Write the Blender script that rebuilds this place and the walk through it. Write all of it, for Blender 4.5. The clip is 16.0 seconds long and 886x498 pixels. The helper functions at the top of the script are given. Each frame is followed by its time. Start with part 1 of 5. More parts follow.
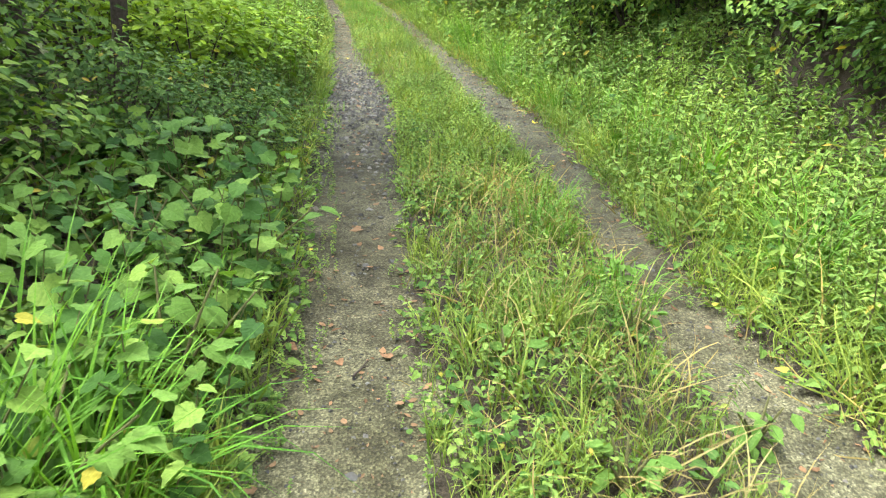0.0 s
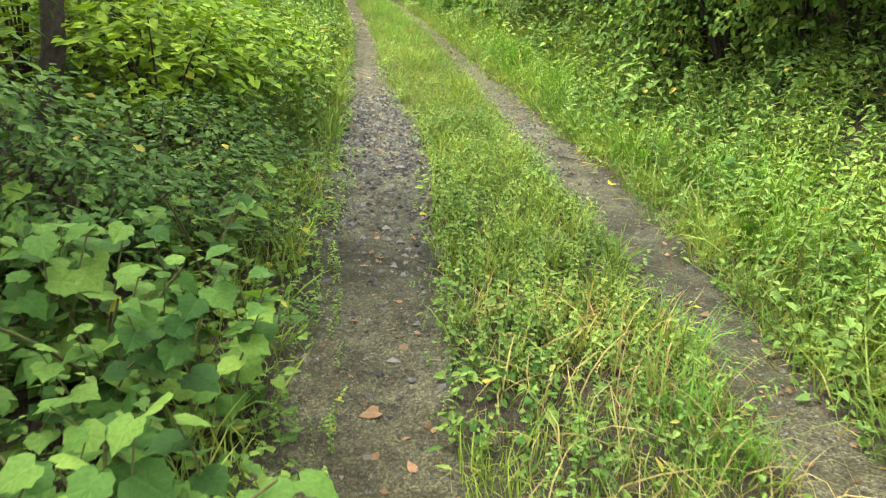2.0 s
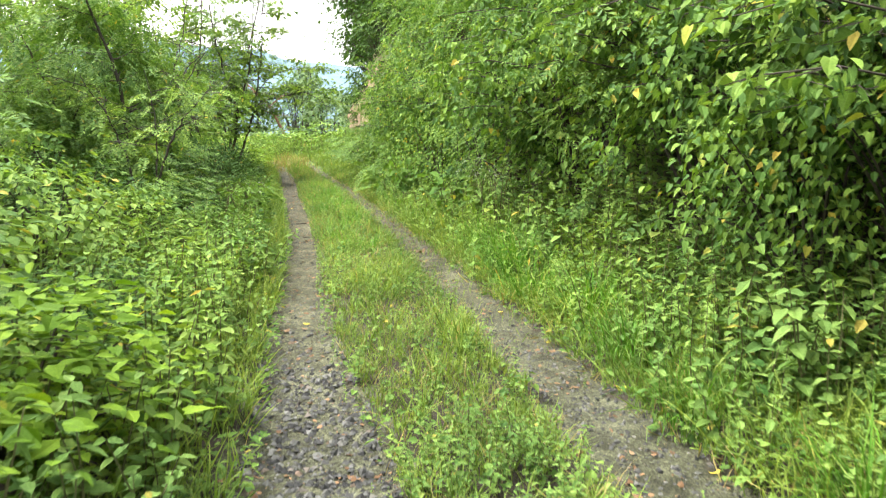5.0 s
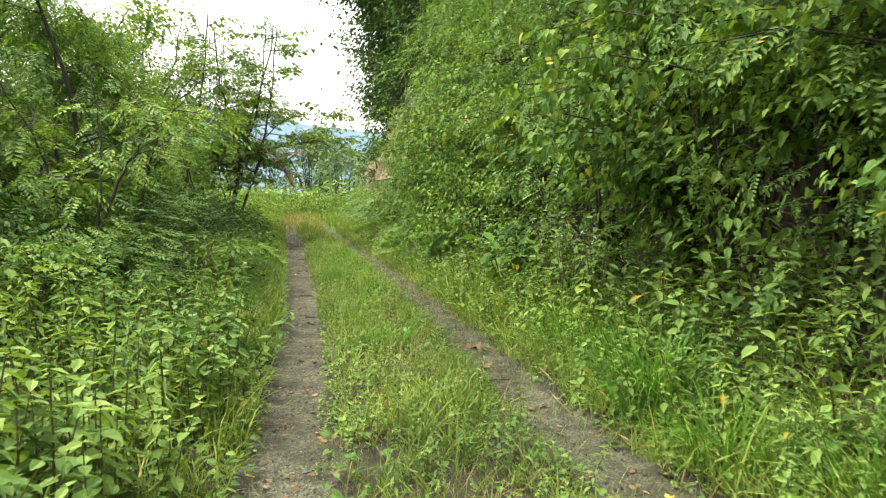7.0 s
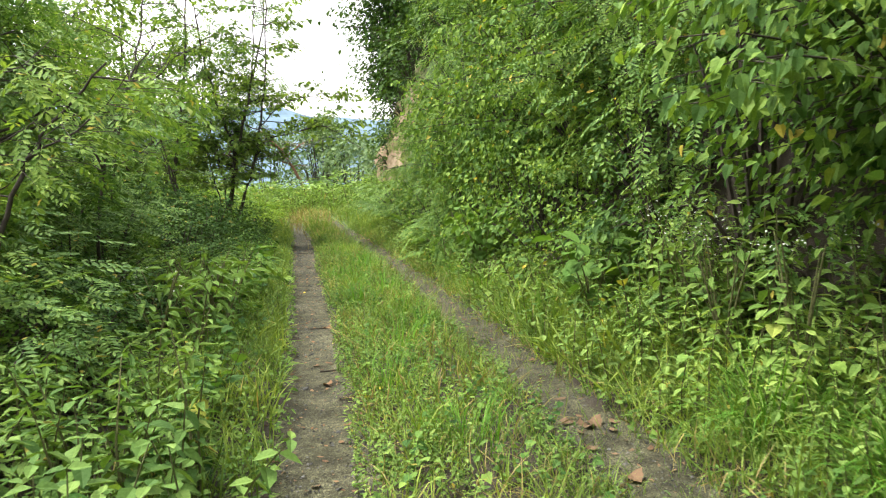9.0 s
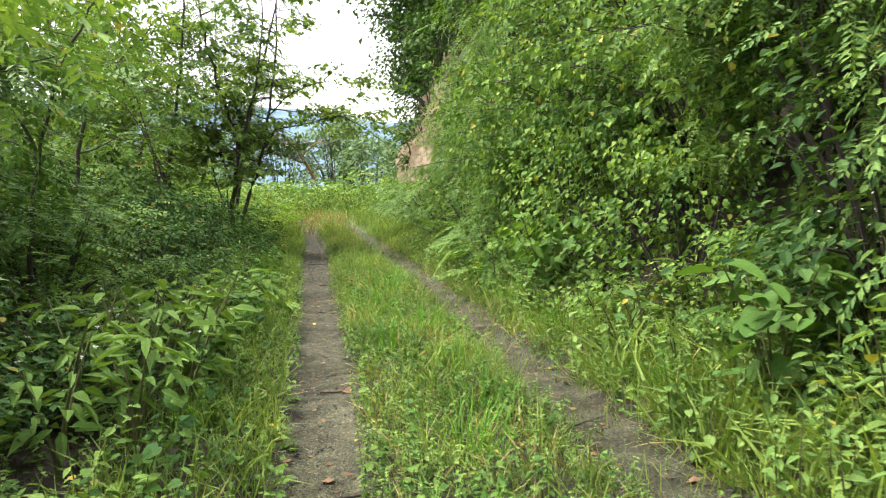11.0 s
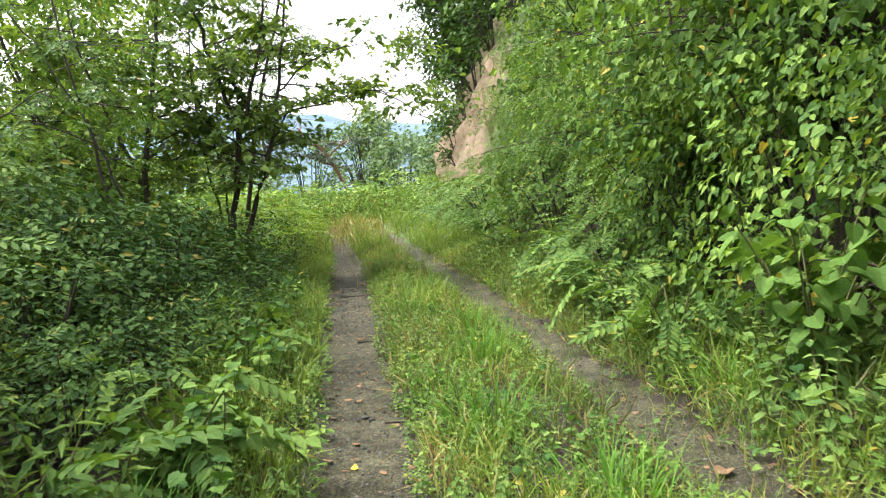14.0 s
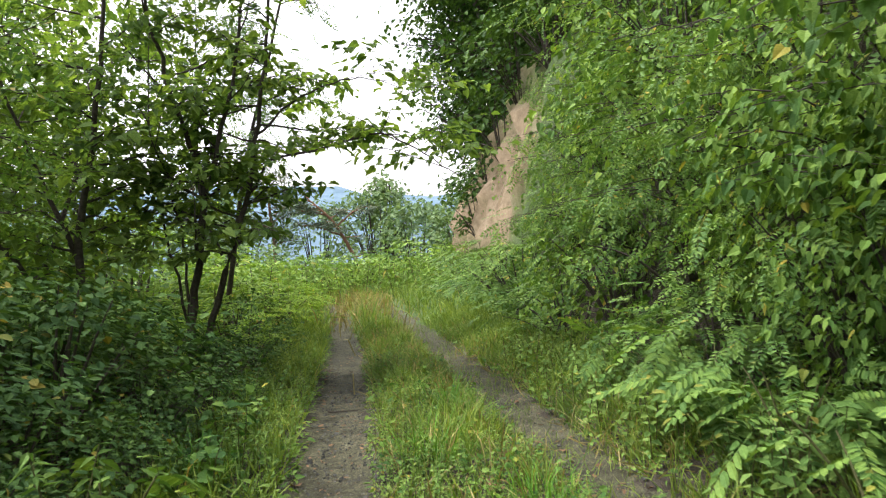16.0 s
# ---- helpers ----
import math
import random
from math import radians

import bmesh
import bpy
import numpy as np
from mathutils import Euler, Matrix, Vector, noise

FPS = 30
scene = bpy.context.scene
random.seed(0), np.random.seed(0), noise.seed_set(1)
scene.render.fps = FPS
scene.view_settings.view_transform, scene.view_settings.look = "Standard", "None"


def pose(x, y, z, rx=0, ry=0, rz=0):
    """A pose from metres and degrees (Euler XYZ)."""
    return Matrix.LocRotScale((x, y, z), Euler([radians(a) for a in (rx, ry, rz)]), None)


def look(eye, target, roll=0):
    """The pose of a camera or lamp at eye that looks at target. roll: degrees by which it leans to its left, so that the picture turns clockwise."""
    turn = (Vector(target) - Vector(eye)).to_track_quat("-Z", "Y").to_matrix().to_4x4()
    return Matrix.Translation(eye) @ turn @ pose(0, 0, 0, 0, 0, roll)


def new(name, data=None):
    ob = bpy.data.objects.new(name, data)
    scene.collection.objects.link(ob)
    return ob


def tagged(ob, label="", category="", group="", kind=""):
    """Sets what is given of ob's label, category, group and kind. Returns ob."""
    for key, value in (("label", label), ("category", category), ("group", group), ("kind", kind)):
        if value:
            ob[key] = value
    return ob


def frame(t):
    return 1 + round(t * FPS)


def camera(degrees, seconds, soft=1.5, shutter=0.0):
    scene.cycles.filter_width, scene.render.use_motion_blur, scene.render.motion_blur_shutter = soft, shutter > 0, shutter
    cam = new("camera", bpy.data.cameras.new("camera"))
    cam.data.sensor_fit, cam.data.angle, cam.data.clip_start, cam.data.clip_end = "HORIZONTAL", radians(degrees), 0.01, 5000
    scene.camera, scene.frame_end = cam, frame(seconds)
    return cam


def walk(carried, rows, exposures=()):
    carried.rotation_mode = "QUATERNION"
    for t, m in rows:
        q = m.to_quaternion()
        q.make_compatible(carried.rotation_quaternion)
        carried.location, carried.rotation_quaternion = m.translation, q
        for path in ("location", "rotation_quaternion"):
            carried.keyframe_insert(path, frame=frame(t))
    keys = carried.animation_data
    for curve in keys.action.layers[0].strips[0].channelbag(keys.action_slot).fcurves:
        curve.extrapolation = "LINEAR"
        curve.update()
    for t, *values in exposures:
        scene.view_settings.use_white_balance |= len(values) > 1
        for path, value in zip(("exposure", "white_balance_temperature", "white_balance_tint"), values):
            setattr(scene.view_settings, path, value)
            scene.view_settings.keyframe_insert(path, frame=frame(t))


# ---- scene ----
cam = camera(60.0, 16.0, soft=1.2, shutter=0.2)
PATH = [
    (0, (-0.462, 1.253, 1.591), (-0.097, 3.082, 0.868), 4.5),
    (0.5, (-0.449, 1.763, 1.538), (-0.072, 3.578, 0.786), 7.9),
    (1, (-0.41, 2.302, 1.563), (-0.064, 4.122, 0.808), 8.3),
    (1.5, (-0.375, 2.802, 1.541), (-0.047, 4.631, 0.801), 7.9),
    (2, (-0.364, 3.336, 1.524), (-0.03, 5.175, 0.812), 6.9),
    (2.5, (-0.285, 3.871, 1.473), (0.056, 5.704, 0.751), 5.6),
    (3, (-0.258, 4.397, 1.444), (0.082, 6.23, 0.718), 4.0),
    (3.5, (-0.209, 4.964, 1.483), (0.075, 6.815, 0.779), 1.8),
    (4, (-0.14, 5.566, 1.517), (0.093, 7.457, 0.909), -0.9),
    (4.5, (-0.076, 6.246, 1.524), (0.239, 8.167, 1.065), -1.1),
    (5, (0.052, 7.01, 1.55), (0.46, 8.943, 1.242), 0.3),
    (5.2, (0.042, 7.332, 1.481), (0.462, 9.27, 1.22), 0.8),
    (7.3, (0.212, 10.618, 1.295), (0.595, 12.576, 1.159), 2.0),
    (7.5, (0.203, 10.887, 1.299), (0.585, 12.846, 1.161), 1.4),
    (8, (0.278, 11.505, 1.314), (0.646, 13.465, 1.163), -0.2),
    (8.5, (0.253, 12.184, 1.315), (0.604, 14.145, 1.141), -1.2),
    (8.7, (0.27, 12.427, 1.349), (0.624, 14.387, 1.168), -1.6),
    (10.8, (0.308, 14.982, 1.277), (0.641, 16.947, 1.114), -0.8),
    (11, (0.322, 15.205, 1.294), (0.639, 17.172, 1.124), -0.7),
    (11.5, (0.344, 15.87, 1.277), (0.591, 17.847, 1.104), -0.3),
    (12, (0.363, 16.554, 1.291), (0.608, 18.531, 1.113), -0.8),
    (12.5, (0.434, 17.202, 1.287), (0.676, 19.179, 1.104), -1.7),
    (13, (0.332, 17.841, 1.264), (0.563, 19.819, 1.078), -1.9),
    (13.5, (0.35, 18.439, 1.249), (0.57, 20.419, 1.066), -2.6),
    (14, (0.296, 19.128, 1.23), (0.535, 21.107, 1.061), -3.1),
    (14.5, (0.367, 19.715, 1.238), (0.618, 21.694, 1.088), -3.5),
    (15, (0.387, 20.418, 1.227), (0.63, 22.399, 1.105), -4.1),
    (15.5, (0.459, 21.042, 1.25), (0.693, 23.027, 1.179), -3.9),
    (16, (0.466, 21.695, 1.22), (0.684, 23.683, 1.239), -2.8),
]
walk(cam, [(t, look(eye, target, roll)) for t, eye, target, roll in PATH],
     [(0, 2.55, 6400, 12), (1.0, 2.57, 6850, 11), (2.5, 2.6, 6950, 11), (3.5, 2.78, 6950, 10), (4.4, 2.75, 6900, 10), (5.2, 2.4, 6550, 13), (7.3, 2.05, 6750, 13), (11.0, 2.12, 6400, 17), (12.5, 2.16, 6350, 19), (15.3, 2.13, 6300, 19), (16, 1.8, 6350, 18)])

# ---------------------------------------------------------------- light
world = bpy.data.worlds.new("overcast_sky")
scene.world = world
world.use_nodes = True
wn, wl = world.node_tree.nodes, world.node_tree.links
sky = wn.new("ShaderNodeTexSky")
sky.sky_type, sky.sun_disc = "NISHITA", False
sky.sun_elevation, sky.sun_rotation = radians(62), radians(-70)
sky.dust_density, sky.air_density, sky.ozone_density = 4.0, 1.5, 1.0
veil = wn.new("ShaderNodeHueSaturation")
veil.inputs["Saturation"].default_value = 0.16
wl.new(sky.outputs["Color"], veil.inputs["Color"])
wl.new(veil.outputs["Color"], wn["Background"].inputs["Color"])
wn["Background"].inputs["Strength"].default_value = 0.15
sun = new("sun", bpy.data.lights.new("sun", "SUN"))
sun.data.energy, sun.data.angle, sun.data.color = 1.25, radians(22), (1.0, 0.96, 0.9)
sun.matrix_basis = look((-15, 5.5, 30), (0, 0, 0))

# ---------------------------------------------------------------- materials


def material(name, rough=0.6, spec=0.4):
    m = bpy.data.materials.new(name)
    m.use_nodes = True
    b = m.node_tree.nodes["Principled BSDF"]
    b.inputs["Roughness"].default_value = rough
    b.inputs["Specular IOR Level"].default_value = spec
    return m, m.node_tree.nodes, m.node_tree.links, b


def ramp(nodes, stops):
    r = nodes.new("ShaderNodeValToRGB")
    e = r.color_ramp.elements
    while len(e) < len(stops):
        e.new(0.5)
    for el, (p, c) in zip(e, stops):
        el.position, el.color = p, (*c, 1)
    return r


def mixed(nodes, links, fac, a, b, kind="MIX"):
    n = nodes.new("ShaderNodeMixRGB")
    n.blend_type = kind
    for sock, v in zip(n.inputs, (fac, a, b)):
        if isinstance(v, (int, float)):
            sock.default_value = v
        elif isinstance(v, tuple):
            sock.default_value = (*v, 1)
        else:
            links.new(v, sock)
    return n.outputs[0]


def noise_tex(nodes, links, scale, detail=3.0, rough=0.6, space=None):
    n = nodes.new("ShaderNodeTexNoise")
    n.inputs["Scale"].default_value, n.inputs["Detail"].default_value, n.inputs["Roughness"].default_value = scale, detail, rough
    if space is not None:
        links.new(space, n.inputs["Vector"])
    return n.outputs["Fac"]


def leaf_material(name, dark, mid, light, old=None, rough=0.58, through_it=0.37, spec=0.06, veins=False):
    """Green leaves: each one a little different, patches of older and younger growth, light passing through."""
    m, n, l, b = material(name, rough, spec)
    geo = n.new("ShaderNodeNewGeometry")
    stops = [(0.0, dark), (0.45, mid), (0.9, light)]
    stops = [(p, (1.13 * q[0], q[1], 1.42 * q[2]) if q[1] > q[0] else q) for p, q in stops]
    if old:
        stops += [(0.985, stops[-1][1]), (0.993, old)]
    r = ramp(n, stops)
    l.new(geo.outputs["Random Per Island"], r.inputs[0])
    patch = ramp(n, [(0.35, (0.72, 0.78, 0.75)), (0.65, (1.2, 1.13, 1.0))])
    l.new(noise_tex(n, l, 0.9, 2.0, 0.5, geo.outputs["Position"]), patch.inputs[0])
    c = mixed(n, l, 1.0, r.outputs[0], patch.outputs[0], "MULTIPLY")
    fine = ramp(n, [(0.3, (0.78, 0.82, 0.78)), (0.7, (1.12, 1.1, 1.12))])
    l.new(noise_tex(n, l, 90.0, 2.0, 0.6, geo.outputs["Position"]), fine.inputs[0])
    c = mixed(n, l, 1.0, c, fine.outputs[0], "MULTIPLY")
    if veins:
        at = n.new("ShaderNodeAttribute")
        at.attribute_name = "leaf"
        xy = n.new("ShaderNodeSeparateXYZ")
        l.new(at.outputs["Vector"], xy.inputs[0])

        def calc(op, p, q=0.0):
            k = n.new("ShaderNodeMath")
            k.operation = op
            for sock, v in zip(k.inputs, (p, q)):
                if isinstance(v, float):
                    sock.default_value = v
                else:
                    l.new(v, sock)
            return k.outputs[0]

        across = calc("ABSOLUTE", xy.outputs["X"])
        side = calc("FRACT", calc("MULTIPLY", calc("SUBTRACT", xy.outputs["Y"], calc("MULTIPLY", across, 0.8)), 5.5))
        rib = calc("MAXIMUM", calc("LESS_THAN", across, 0.018), calc("MULTIPLY", calc("LESS_THAN", side, 0.08), 0.6))
        c = mixed(n, l, rib, c, mixed(n, l, 1.0, c, (1.22, 1.16, 1.25), "MULTIPLY"))
        puff = n.new("ShaderNodeBump")
        puff.inputs["Strength"].default_value, puff.inputs["Distance"].default_value = 0.22, 0.003
        l.new(calc("MULTIPLY", calc("SINE", calc("MULTIPLY", side, 3.1416)), calc("SUBTRACT", 1.0, rib)), puff.inputs["Height"])
        l.new(puff.outputs[0], b.inputs["Normal"])
    l.new(c, b.inputs["Base Color"])
    t = n.new("ShaderNodeBsdfTranslucent")
    l.new(mixed(n, l, 1.0, c, (1.3, 1.3, 0.45), "MULTIPLY"), t.inputs["Color"])
    s = n.new("ShaderNodeMixShader")
    s.inputs[0].default_value = through_it * 0.68
    l.new(b.outputs[0], s.inputs[1])
    l.new(t.outputs[0], s.inputs[2])
    l.new(s.outputs[0], n["Material Output"].inputs["Surface"])
    return m


def bark_material(name, a, b2, scale=30.0):
    m, n, l, b = material(name, 0.85, 0.2)
    geo = n.new("ShaderNodeNewGeometry")
    f = noise_tex(n, l, scale, 5.0, 0.7, geo.outputs["Position"])
    r = ramp(n, [(0.3, a), (0.7, b2)])
    l.new(f, r.inputs[0])
    l.new(r.outputs[0], b.inputs["Base Color"])
    bump = n.new("ShaderNodeBump")
    bump.inputs["Strength"].default_value, bump.inputs["Distance"].default_value = 0.6, 0.01
    l.new(f, bump.inputs["Height"])
    l.new(bump.outputs[0], b.inputs["Normal"])
    return m


def ground_material():
    """Grey-brown trodden grit in the wheel ruts, dark litter and soil elsewhere, ochre clay on the steep cut."""
    m, n, l, b = material("ground_soil", 0.9, 0.25)
    geo = n.new("ShaderNodeNewGeometry")
    pos = geo.outputs["Position"]
    big, mid_, fine = noise_tex(n, l, 0.8, 3, 0.6, pos), noise_tex(n, l, 9.0, 4, 0.65, pos), noise_tex(n, l, 110.0, 4, 0.7, pos)
    worn = n.new("ShaderNodeAttribute")
    worn.attribute_name = "worn"
    clay = n.new("ShaderNodeAttribute")
    clay.attribute_name = "clay"
    dirt = ramp(n, [(0.28, (0.029, 0.031, 0.022)), (0.5, (0.072, 0.076, 0.056)), (0.72, (0.152, 0.160, 0.126))])
    l.new(fine, dirt.inputs[0])
    tone = ramp(n, [(0.35, (0.58, 0.57, 0.50)), (0.62, (1.12, 1.13, 1.03))])
    l.new(mid_, tone.inputs[0])
    dirt_c = mixed(n, l, 1.0, dirt.outputs[0], tone.outputs[0], "MULTIPLY")
    tone2 = ramp(n, [(0.35, (0.68, 0.68, 0.60)), (0.65, (1.12, 1.12, 1.12))])
    l.new(big, tone2.inputs[0])
    dirt_c = mixed(n, l, 1.0, dirt_c, tone2.outputs[0], "MULTIPLY")
    grit = n.new("ShaderNodeTexVoronoi")
    grit.inputs["Scale"].default_value = 105.0
    l.new(pos, grit.inputs["Vector"])
    bw = n.new("ShaderNodeRGBToBW")
    l.new(grit.outputs["Color"], bw.inputs[0])
    speck = ramp(n, [(0.25, (0.38, 0.37, 0.36)), (0.55, (1.0, 1.0, 1.0)), (0.78, (2.0, 1.97, 1.92))])
    l.new(bw.outputs[0], speck.inputs[0])
    dirt_c = mixed(n, l, 0.55, dirt_c, mixed(n, l, 1.0, dirt_c, speck.outputs[0], "MULTIPLY"))
    blot = ramp(n, [(0.40, (0.60, 0.60, 0.54)), (0.56, (1.05, 1.05, 1.05))])
    l.new(noise_tex(n, l, 3.3, 5, 0.7, pos), blot.inputs[0])
    dirt_c = mixed(n, l, 1.0, dirt_c, blot.outputs[0], "MULTIPLY")
    where = n.new("ShaderNodeSeparateXYZ")
    l.new(pos, where.inputs[0])
    span = n.new("ShaderNodeMapRange")
    span.inputs["From Min"].default_value, span.inputs["From Max"].default_value = 0.0, 30.0
    l.new(where.outputs["Y"], span.inputs["Value"])
    kinds_of_dirt = ramp(n, [(0.12, (1.6, 1.52, 1.34)), (0.16, (1.05, 0.97, 0.84)), (0.24, (0.72, 0.72, 0.65)), (0.31, (1.12, 1.13, 1.04)), (0.42, (1.12, 1.12, 0.96)), (0.55, (1.04, 0.99, 0.82)), (1.0, (1.0, 0.94, 0.77))])
    l.new(span.outputs["Result"], kinds_of_dirt.inputs[0])
    dirt_c = mixed(n, l, 1.0, dirt_c, kinds_of_dirt.outputs[0], "MULTIPLY")
    soil = ramp(n, [(0.3, (0.016, 0.013, 0.009)), (0.55, (0.038, 0.032, 0.02)), (0.75, (0.075, 0.062, 0.036))])
    l.new(fine, soil.inputs[0])
    turf = n.new("ShaderNodeAttribute")
    turf.attribute_name = "turf"
    green = ramp(n, [(0.3, (0.03, 0.055, 0.014)), (0.5, (0.055, 0.10, 0.022)), (0.7, (0.095, 0.15, 0.035))])
    l.new(mixed(n, l, 0.5, mid_, fine), green.inputs[0])
    soil_c = mixed(n, l, turf.outputs["Fac"], soil.outputs[0], green.outputs[0])
    edge = n.new("ShaderNodeMath")
    edge.operation = "MULTIPLY_ADD"
    edge.inputs[1].default_value, edge.inputs[2].default_value = 1.3, -0.65
    l.new(mid_, edge.inputs[0])
    add = n.new("ShaderNodeMath")
    add.operation, add.use_clamp = "ADD", True
    l.new(worn.outputs["Fac"], add.inputs[0])
    l.new(edge.outputs[0], add.inputs[1])
    hard = ramp(n, [(0.35, (0, 0, 0)), (0.6, (1, 1, 1))])
    l.new(add.outputs[0], hard.inputs[0])
    c = mixed(n, l, hard.outputs[0], soil_c, dirt_c)
    cl = ramp(n, [(0.25, (0.10, 0.078, 0.043)), (0.5, (0.21, 0.158, 0.093)), (0.75, (0.32, 0.255, 0.165))])
    l.new(noise_tex(n, l, 5.0, 6, 0.7, pos), cl.inputs[0])
    c = mixed(n, l, clay.outputs["Fac"], c, cl.outputs[0])
    l.new(c, b.inputs["Base Color"])
    bump = n.new("ShaderNodeBump")
    bump.inputs["Strength"].default_value, bump.inputs["Distance"].default_value = 0.8, 0.02
    l.new(mixed(n, l, 0.5, fine, grit.outputs["Distance"]), bump.inputs["Height"])
    l.new(bump.outputs[0], b.inputs["Normal"])
    return m


def stone_material():
    m, n, l, b = material("crushed_stone", 0.8, 0.3)
    geo = n.new("ShaderNodeNewGeometry")
    r = ramp(n, [(0.0, (0.02, 0.021, 0.02)), (0.4, (0.042, 0.043, 0.04)), (0.75, (0.085, 0.087, 0.08)), (0.95, (0.14, 0.144, 0.13)), (0.985, (0.13, 0.095, 0.065))])
    l.new(geo.outputs["Random Per Island"], r.inputs[0])
    f = ramp(n, [(0.3, (0.7, 0.7, 0.7)), (0.7, (1.15, 1.15, 1.15))])
    l.new(noise_tex(n, l, 60, 4, 0.7, geo.outputs["Position"]), f.inputs[0])
    l.new(mixed(n, l, 1.0, r.outputs[0], f.outputs[0], "MULTIPLY"), b.inputs["Base Color"])
    return m


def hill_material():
    m, n, l, b = material("haze_tinted_woods", 1.0, 0.0)
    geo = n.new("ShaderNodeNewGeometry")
    # blue distance haze is painted into the base colour of the hills
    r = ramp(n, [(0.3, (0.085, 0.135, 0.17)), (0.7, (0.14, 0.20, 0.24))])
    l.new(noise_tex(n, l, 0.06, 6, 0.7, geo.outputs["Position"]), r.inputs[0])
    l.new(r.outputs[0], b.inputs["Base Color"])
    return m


GROUND = ground_material()
STONE = stone_material()
HILL = hill_material()
BARK = bark_material("grey_brown_bark", (0.022, 0.018, 0.014), (0.07, 0.058, 0.046))
BARK_PINE = bark_material("reddish_pine_bark", (0.10, 0.05, 0.03), (0.24, 0.13, 0.08), 8.0)
STEM = bark_material("green_brown_stem", (0.06, 0.07, 0.025), (0.13, 0.13, 0.05), 60.0)
GRASS = leaf_material("fresh_grass", (0.076, 0.15, 0.022), (0.13, 0.23, 0.032), (0.20, 0.305, 0.047), (0.36, 0.29, 0.11), 0.55, 0.42, 0.1)
GRASS_LUSH = leaf_material("lush_grass", (0.047, 0.150, 0.013), (0.077, 0.220, 0.019), (0.120, 0.290, 0.026), None, 0.5, 0.42, 0.1)
STRAW = leaf_material("dry_straw", (0.16, 0.13, 0.045), (0.24, 0.20, 0.075), (0.33, 0.28, 0.12), None, 0.7, 0.25, 0.2)
COVER = leaf_material("low_weed_leaves", (0.055, 0.130, 0.025), (0.090, 0.190, 0.032), (0.140, 0.260, 0.041), (0.301, 0.270, 0.055), veins=True)
BROAD = leaf_material("broad_vine_leaves", (0.028, 0.085, 0.015), (0.06, 0.155, 0.024), (0.145, 0.28, 0.042), (0.30, 0.30, 0.05), 0.55, 0.4, 0.07, veins=True)
BRIGHT = leaf_material("yellow_green_leaflets", (0.075, 0.165, 0.012), (0.115, 0.235, 0.014), (0.165, 0.30, 0.02), (0.36, 0.34, 0.04), veins=True)
NETTLE = leaf_material("upright_weed_leaves", (0.070, 0.155, 0.029), (0.117, 0.230, 0.039), (0.175, 0.300, 0.055), (0.315, 0.270, 0.060), veins=True)
DARK = leaf_material("deep_green_leaves", (0.022, 0.06, 0.014), (0.040, 0.098, 0.02), (0.075, 0.155, 0.03), (0.22, 0.19, 0.04), 0.62, 0.3, 0.05, veins=True)
LOCUST = leaf_material("compound_leaflets", (0.055, 0.13, 0.027), (0.092, 0.195, 0.036), (0.145, 0.265, 0.048), (0.301, 0.260, 0.055), 0.45, 0.34)
VINE = leaf_material("bank_vine_leaves", (0.05, 0.122, 0.022), (0.09, 0.192, 0.03), (0.165, 0.295, 0.042), (0.402, 0.330, 0.064), 0.5, 0.36, veins=True)
FOREST = leaf_material("woodland_leaves", (0.026, 0.065, 0.015), (0.043, 0.100, 0.020), (0.069, 0.145, 0.027), None, 0.5, 0.28)
AIRY = leaf_material("thin_tree_leaves", (0.06, 0.125, 0.028), (0.10, 0.19, 0.036), (0.15, 0.26, 0.048), None, 0.5, 0.68, veins=True)
# far foliage: green lightened to put the distance haze into the leaf colour
DISTANT = leaf_material("haze_paled_tree_leaves", (0.07, 0.14, 0.05), (0.10, 0.18, 0.065), (0.14, 0.23, 0.085), None, 0.6, 0.35)
# needles carry painted haze: lighter and greyer than the pines' own green
PINE = leaf_material("haze_greyed_needles", (0.075, 0.115, 0.06), (0.10, 0.15, 0.075), (0.13, 0.18, 0.095), None, 0.6, 0.15)
DEAD = leaf_material("dead_leaf", (0.085, 0.05, 0.028), (0.14, 0.085, 0.05), (0.24, 0.15, 0.09), None, 0.8, 0.08, 0.15)
YELLOWED = leaf_material("yellowed_leaf", (0.45, 0.36, 0.04), (0.55, 0.45, 0.06), (0.6, 0.52, 0.1), None, 0.5, 0.3)
WHITE, _n, _l, _b = material("white_petals", 0.7, 0.2)
_b.inputs["Base Color"].default_value = (0.42, 0.44, 0.38, 1)

# ---------------------------------------------------------------- plan of the track
RUT_Y = (-20, 1, 3, 5, 7, 9, 10.7, 12.8, 15, 17, 20, 25, 28, 31, 34, 40, 50, 60)
LEFT_A = (-1.6, -0.82, -0.70, -0.47, -0.41, -0.25, -0.14, -0.08, 0.02, 0.08, 0.09, 0.02, -0.04, -0.02, -0.08, -0.3, -0.8, -1.5)
LEFT_B = (-1.1, -0.20, -0.06, 0.12, 0.27, 0.5, 0.54, 0.42, 0.46, 0.56, 0.57, 0.53, 0.55, 0.52, 0.40, 0.1, -0.45, -1.2)
RIGHT_A = (0.1, 0.90, 1.05, 1.22, 1.40, 1.42, 1.44, 1.54, 1.53, 1.56, 1.58, 1.52, 1.37, 1.26, 1.22, 0.95, 0.35, -0.4)
RIGHT_B = (0.6, 1.50, 1.62, 1.66, 1.86, 2.03, 2.0, 2.03, 1.98, 2.00, 2.00, 1.92, 1.86, 1.78, 1.66, 1.35, 0.75, 0.0)
BANK_Y = (-30, 0, 6, 10, 14, 18, 24, 36, 46, 48.0, 50.5, 56, 200)
